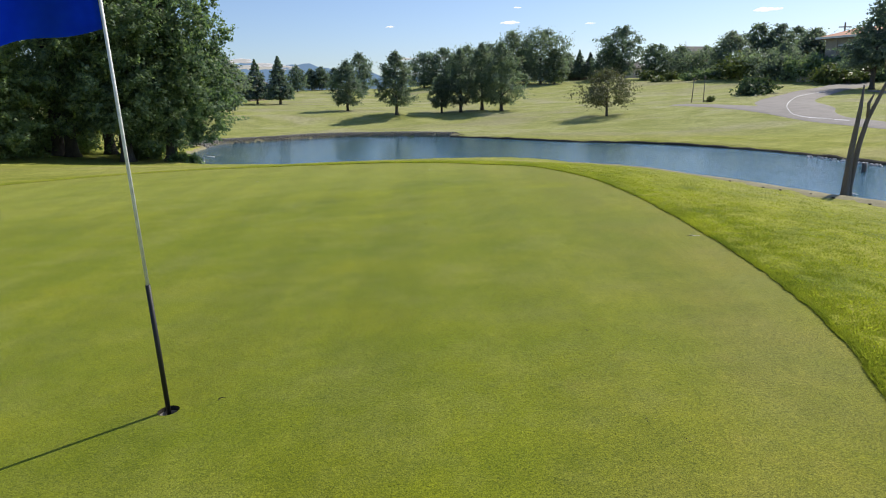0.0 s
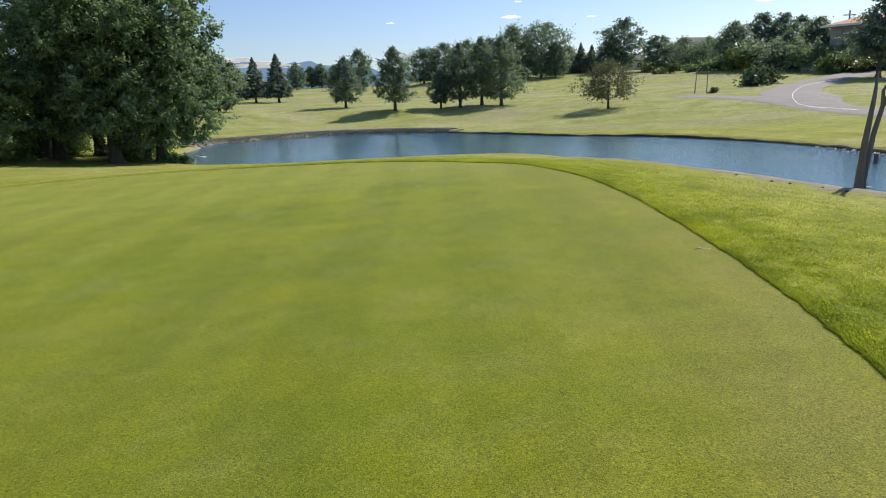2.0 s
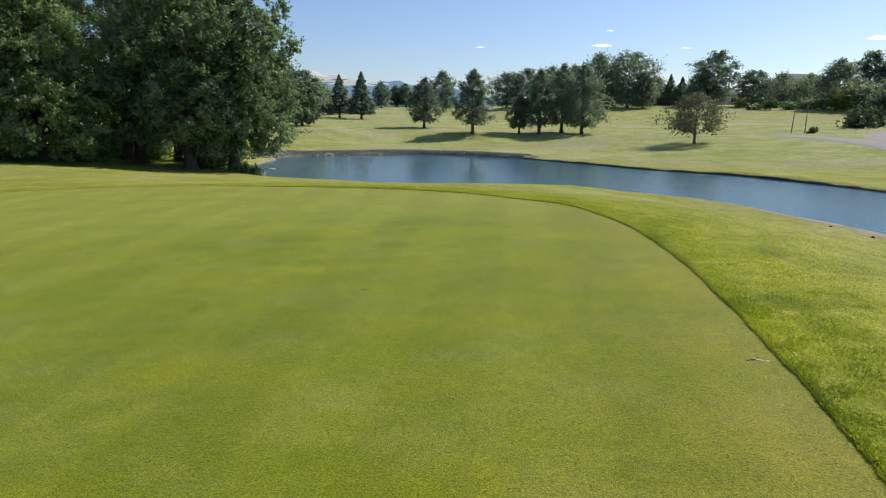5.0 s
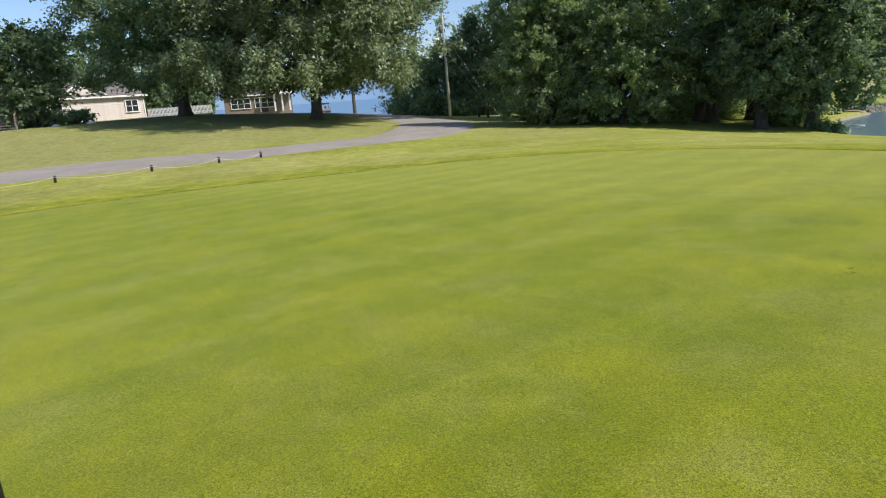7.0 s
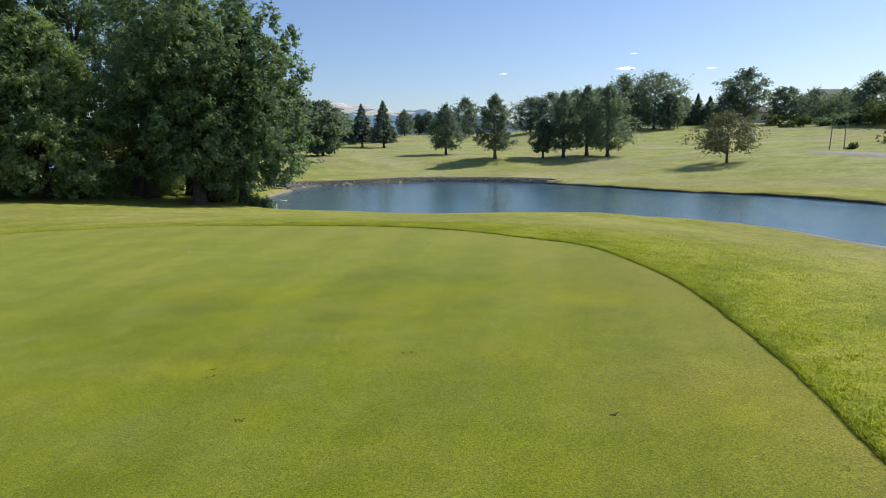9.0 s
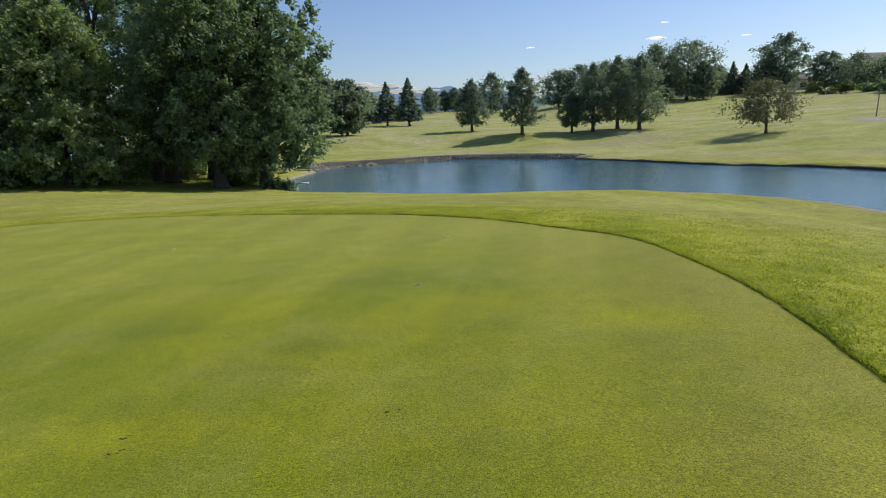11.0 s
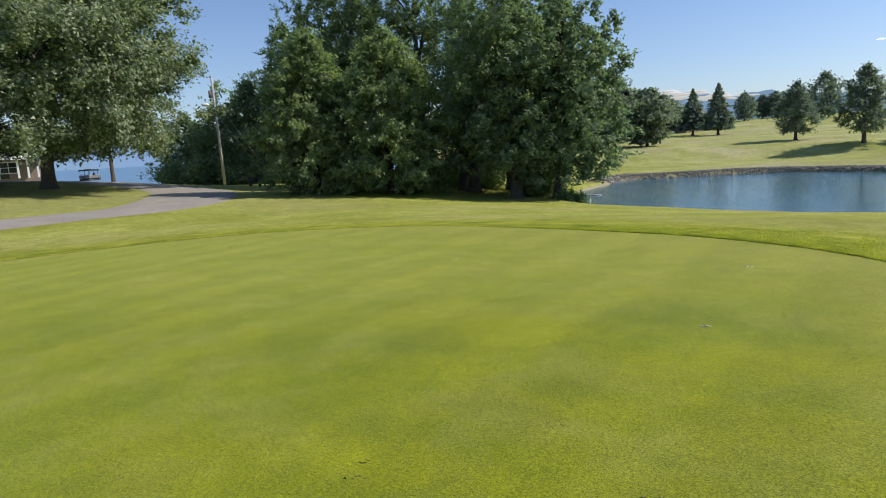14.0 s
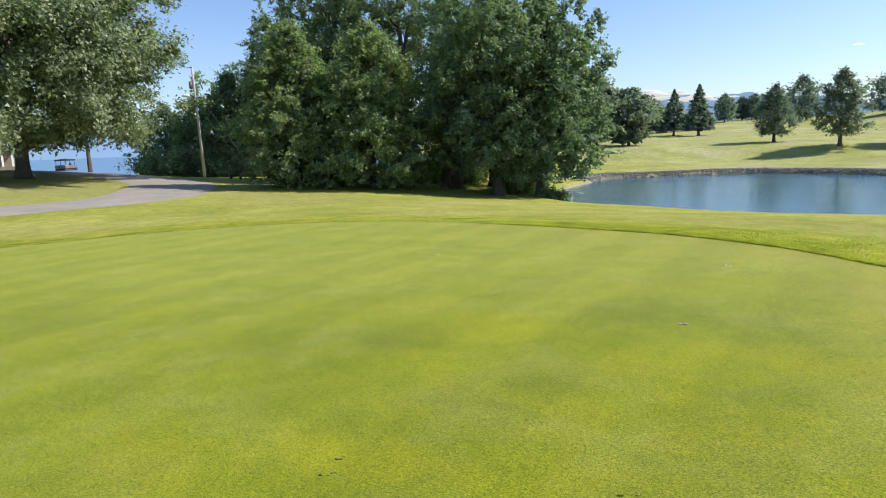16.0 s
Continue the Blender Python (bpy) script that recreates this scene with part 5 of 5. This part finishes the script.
# clubhouse on the hill
px, py = polar(-31.3, 137, S)
qx, qy = polar(-49.0, 128, S)
L = math.hypot(px - qx, py - qy)
turn = math.degrees(math.atan2(qy - py, qx - px))
z = 5.2
t = thing("clubhouse", "long stucco clubhouse with red clay tile roof", "clubhouse", (px + qx) / 2, (py + qy) / 2, z, turn)
part("wall", box(-L / 2, L / 2, 0.0, 14, -2.5, 5.6), M_STUCCO, t)
part("roof", gable_roof(L, 14, 5.6, 1.9, over=1.3, hip=4), M_TILE, t)
part("fascia", box(-L / 2 - 1.3, L / 2 + 1.3, -1.36, -1.28, 5.5, 5.85), M_WHITE, t)
for k in range(9):
    x0 = -L / 2 + 2.2 + k * (L - 4) / 9
    wn_ = part("window", box(x0, x0 + 2.6, -0.06, 0.05, 1.0, 4.2), M_GLASS, t, "dark tall window")
    part("frame", box(x0 - 0.15, x0 + 2.75, -0.1, -0.02, 4.2, 4.4), M_WHITE, wn_)
    part("mullion", box(x0 + 1.25, x0 + 1.35, -0.1, -0.02, 1.0, 4.2), M_WHITE, wn_)
    part("column", box(x0 - 0.75, x0 - 0.25, -0.25, 0.02, 0, 5.5), M_STUCCO, t)
for k in (-0.12, 0.1):
    part("roof_vent", tube(((k * L, 5.0, 6.9), (k * L, 5.0, 8.3)), (0.3, 0.3), 8), M_DARK, t)
part("terrace", box(-L / 2 - 3, L / 2, -3.4, 0, -2.0, -0.1), M_STUCCO, t)
part("coping", box(-L / 2 - 3.1, L / 2, -3.6, -3.2, -0.1, 0.12), M_WHITE, t, "white terrace coping")
x, y = polar(-32.4, 160, S)
t = thing("power_pole", "distant power pole with crossarm", "power pole", x, y, ground_z(x, y))
part("pole", tube(((0, 0, 0), (0, 0, 10.0)), (0.2, 0.15), 8), M_WOOD, t)
part("crossarm", box(-1.3, 1.3, -0.08, 0.08, 9.0, 9.2), M_WOOD, t)
x, y = polar(-30.2, 150, S)
t = thing("street_lamp", "distant lamp post on the hill", "street lamp", x, y, ground_z(x, y))
part("pole", tube(((0, 0, 0), (0, 0, 7.5)), (0.12, 0.09), 8), M_DARK, t)
part("lamp_head", box(-0.5, 0.15, -0.2, 0.2, 7.5, 7.9), M_DARK, t)


def cottage(yaw, d, l, h, rise, wall, roof, label, turn):
    x, y = polar(yaw, d)
    t = thing("ridge_house", label, "house", x, y, ground_z(x, y) - 0.1, turn, "houses on the ridge")
    part("wall", box(-l / 2, l / 2, 0, 8, -0.5, h), wall, t)
    part("roof", gable_roof(l, 8, h, rise, over=0.5, hip=1.0), roof, t)
    window(1.4, 1.2, 2, 2)(t, -l / 4, 0.9, -0.02)
    window(1.4, 1.2, 2, 2)(t, l / 4, 0.9, -0.02)


cottage(-12.4, 190, 11, 2.8, 2.4, M_BRICK, M_ROOF, "brown brick house among ridge trees", -10)
cottage(-22.6, 182, 9, 4.6, 3.0, M_STUCCO, M_ROOF, "grey roofed house above the ridge shrubs", 20)
cottage(-17.0, 195, 9, 2.8, 2.0, M_SIDING, M_ROOF, "pale house half hidden by pines", 5)
cottage(17.3, 150, 11, 2.6, 2.2, M_BRICK, M_ROOF, "low brown house behind the spruces", -25)

# clouds
for yaw, el, w in ((-6.9, 6.3, 48), (-13.6, 6.0, 24), (-27.0, 6.2, 60), (3.5, 6.2, 22), (-7.5, 7.5, 18), (17.6, 3.2, 230), (14.0, 2.9, 150), (2.2, 3.5, 90), (-1.5, 3.6, 80)):
    d = 3800
    x, y = polar(yaw, d)
    z = d * math.tan(radians(el))
    rng = np.random.default_rng(int(w))
    bm = bmesh.new()
    for k in range(34):
        r = bmesh.ops.create_icosphere(bm, subdivisions=2, radius=1)["verts"]
        u = rng.uniform(-1, 1)
        sz = w * 0.2 * (1 - 0.6 * abs(u)) * rng.uniform(0.6, 1.2)
        bmesh.ops.transform(bm, verts=r, matrix=Matrix.Translation((u * w * 1.1, rng.uniform(-10, 10), rng.uniform(-0.2, 0.9) * sz)) @ Matrix.Diagonal((sz * 1.7, sz, sz * (0.6 if w < 70 else 0.2), 1)))
    for v in bm.verts:
        v.co += v.co.normalized() * w * 0.06 * noise.noise(v.co / (w * 0.2))
    c = part("backdrop_cloud", bm, M_CLOUD if w < 70 else M_CLOUD_LOW)
    c.matrix_world = pose(x, y, z, 0, 0, yaw)
    tagged(c, "small white fair-weather cloud low in the sky", "cloud", kind="structure")

# ---------------- marks on the green ----------------
rng = np.random.default_rng(21)
MARKS = [(-1.29, 6.80), (-0.62, 9.40), (-4.27, 11.52), (-1.36, 6.92), (-0.19, 7.20), (-8.76, 4.08), (1.74, 4.79), (-1.88, 2.01), (-0.83, 6.23), (0.97, 6.33), (-0.10, 10.05), (-0.39, 9.87),
         (-1.43, 11.0), (-0.24, 10.87), (-0.82, 11.5), (-3.56, 13.06), (-7.38, 12.5), (0.24, 1.49), (0.33, 1.31), (0.22, 2.61), (-2.03, 7.84), (-0.78, 7.61), (-7.14, 5.89), (-7.54, 5.45), (-2.52, 5.63), (-0.5, 6.33)]
for i, (x, y) in enumerate(MARKS):
    pale = i in (1, 2, 6, 14)
    bm = bmesh.new()
    size = 1.0 if i < 10 else 0.7
    for k in range(5 if i < 10 else 3):
        r = bmesh.ops.create_icosphere(bm, subdivisions=1, radius=(0.005 if not pale else 0.007) * size)["verts"]
        bmesh.ops.transform(bm, verts=r, matrix=Matrix.Translation((rng.normal(0, 0.02), rng.normal(0, 0.014), 0.001)) @ Matrix.Diagonal((rng.uniform(0.8, 2.0), rng.uniform(0.6, 1.3), 0.4, 1)))
    m = part("ball_mark", bm, M_SOIL)
    m.location = (x, y, float(plane(x, y)))
    tagged(m, "dark crumbs of soil at a ball mark", "ball mark", "ball marks on the green")
    if pale:
        bm = bmesh.new()
        for k in range(4):
            r = bmesh.ops.create_icosphere(bm, subdivisions=1, radius=0.007)["verts"]
            bmesh.ops.transform(bm, verts=r, matrix=Matrix.Translation((rng.normal(0.02, 0.03), rng.normal(0, 0.015), 0.003)) @ Matrix.Diagonal((2.0, 1.0, 0.4, 1)))
        part("torn_turf", bm, M_SIDING, m, "pale torn turf")

# ---------------- grass of the rough beside the green ----------------
n = 480000
th = rng.uniform(radians(-75), radians(195), n)
dist = rng.exponential(1.0, n) ** 1.25 * 1.5
keep = dist < 9
th, dist = th[keep], dist[keep]
m = 90000
th = np.concatenate((th, rng.uniform(radians(-75), radians(195), m)))
dist = np.concatenate((dist, np.abs(rng.normal(0, 0.018, m)) - 0.012))
e = np.interp(th, BEAR, EDGE, period=2 * math.pi)
x, y = CUP[0] + np.cos(th) * (e + 0.006 + dist), CUP[1] + np.sin(th) * (e + 0.006 + dist)
near_ = (np.hypot(x - 0.3, y - 2.5) < 13) | (rng.random(len(x)) < 0.25)
x, y, dist = x[near_], y[near_], dist[near_]
z = land(x, y) + 0.0085 * smooth(0.0, 0.01, dist)
n = len(x)
a = rng.uniform(0, 2 * math.pi, n)
h = rng.uniform(0.007, 0.020, n) * np.where(dist < 0.03, 1.25, 1.0)
w = rng.uniform(0.003, 0.006, n)
bend = rng.uniform(0.3, 1.3, n) * h
c, s_ = np.cos(a), np.sin(a)
base = np.stack((x, y, z - 0.004), -1)
side_ = np.stack((-s_, c, np.zeros(n)), -1) * w[:, None]
tip = base + np.stack((c * bend, s_ * bend, h), -1)
verts = np.stack((base - side_, base + side_, tip), 1).reshape(-1, 3)
faces = np.arange(n * 3).reshape(-1, 3)
tagged(new("rough_grass", raw_mesh("rough_grass", verts, faces, M_BLADE)), "longer sunlit grass blades bordering the green", "grass", kind="stuff")
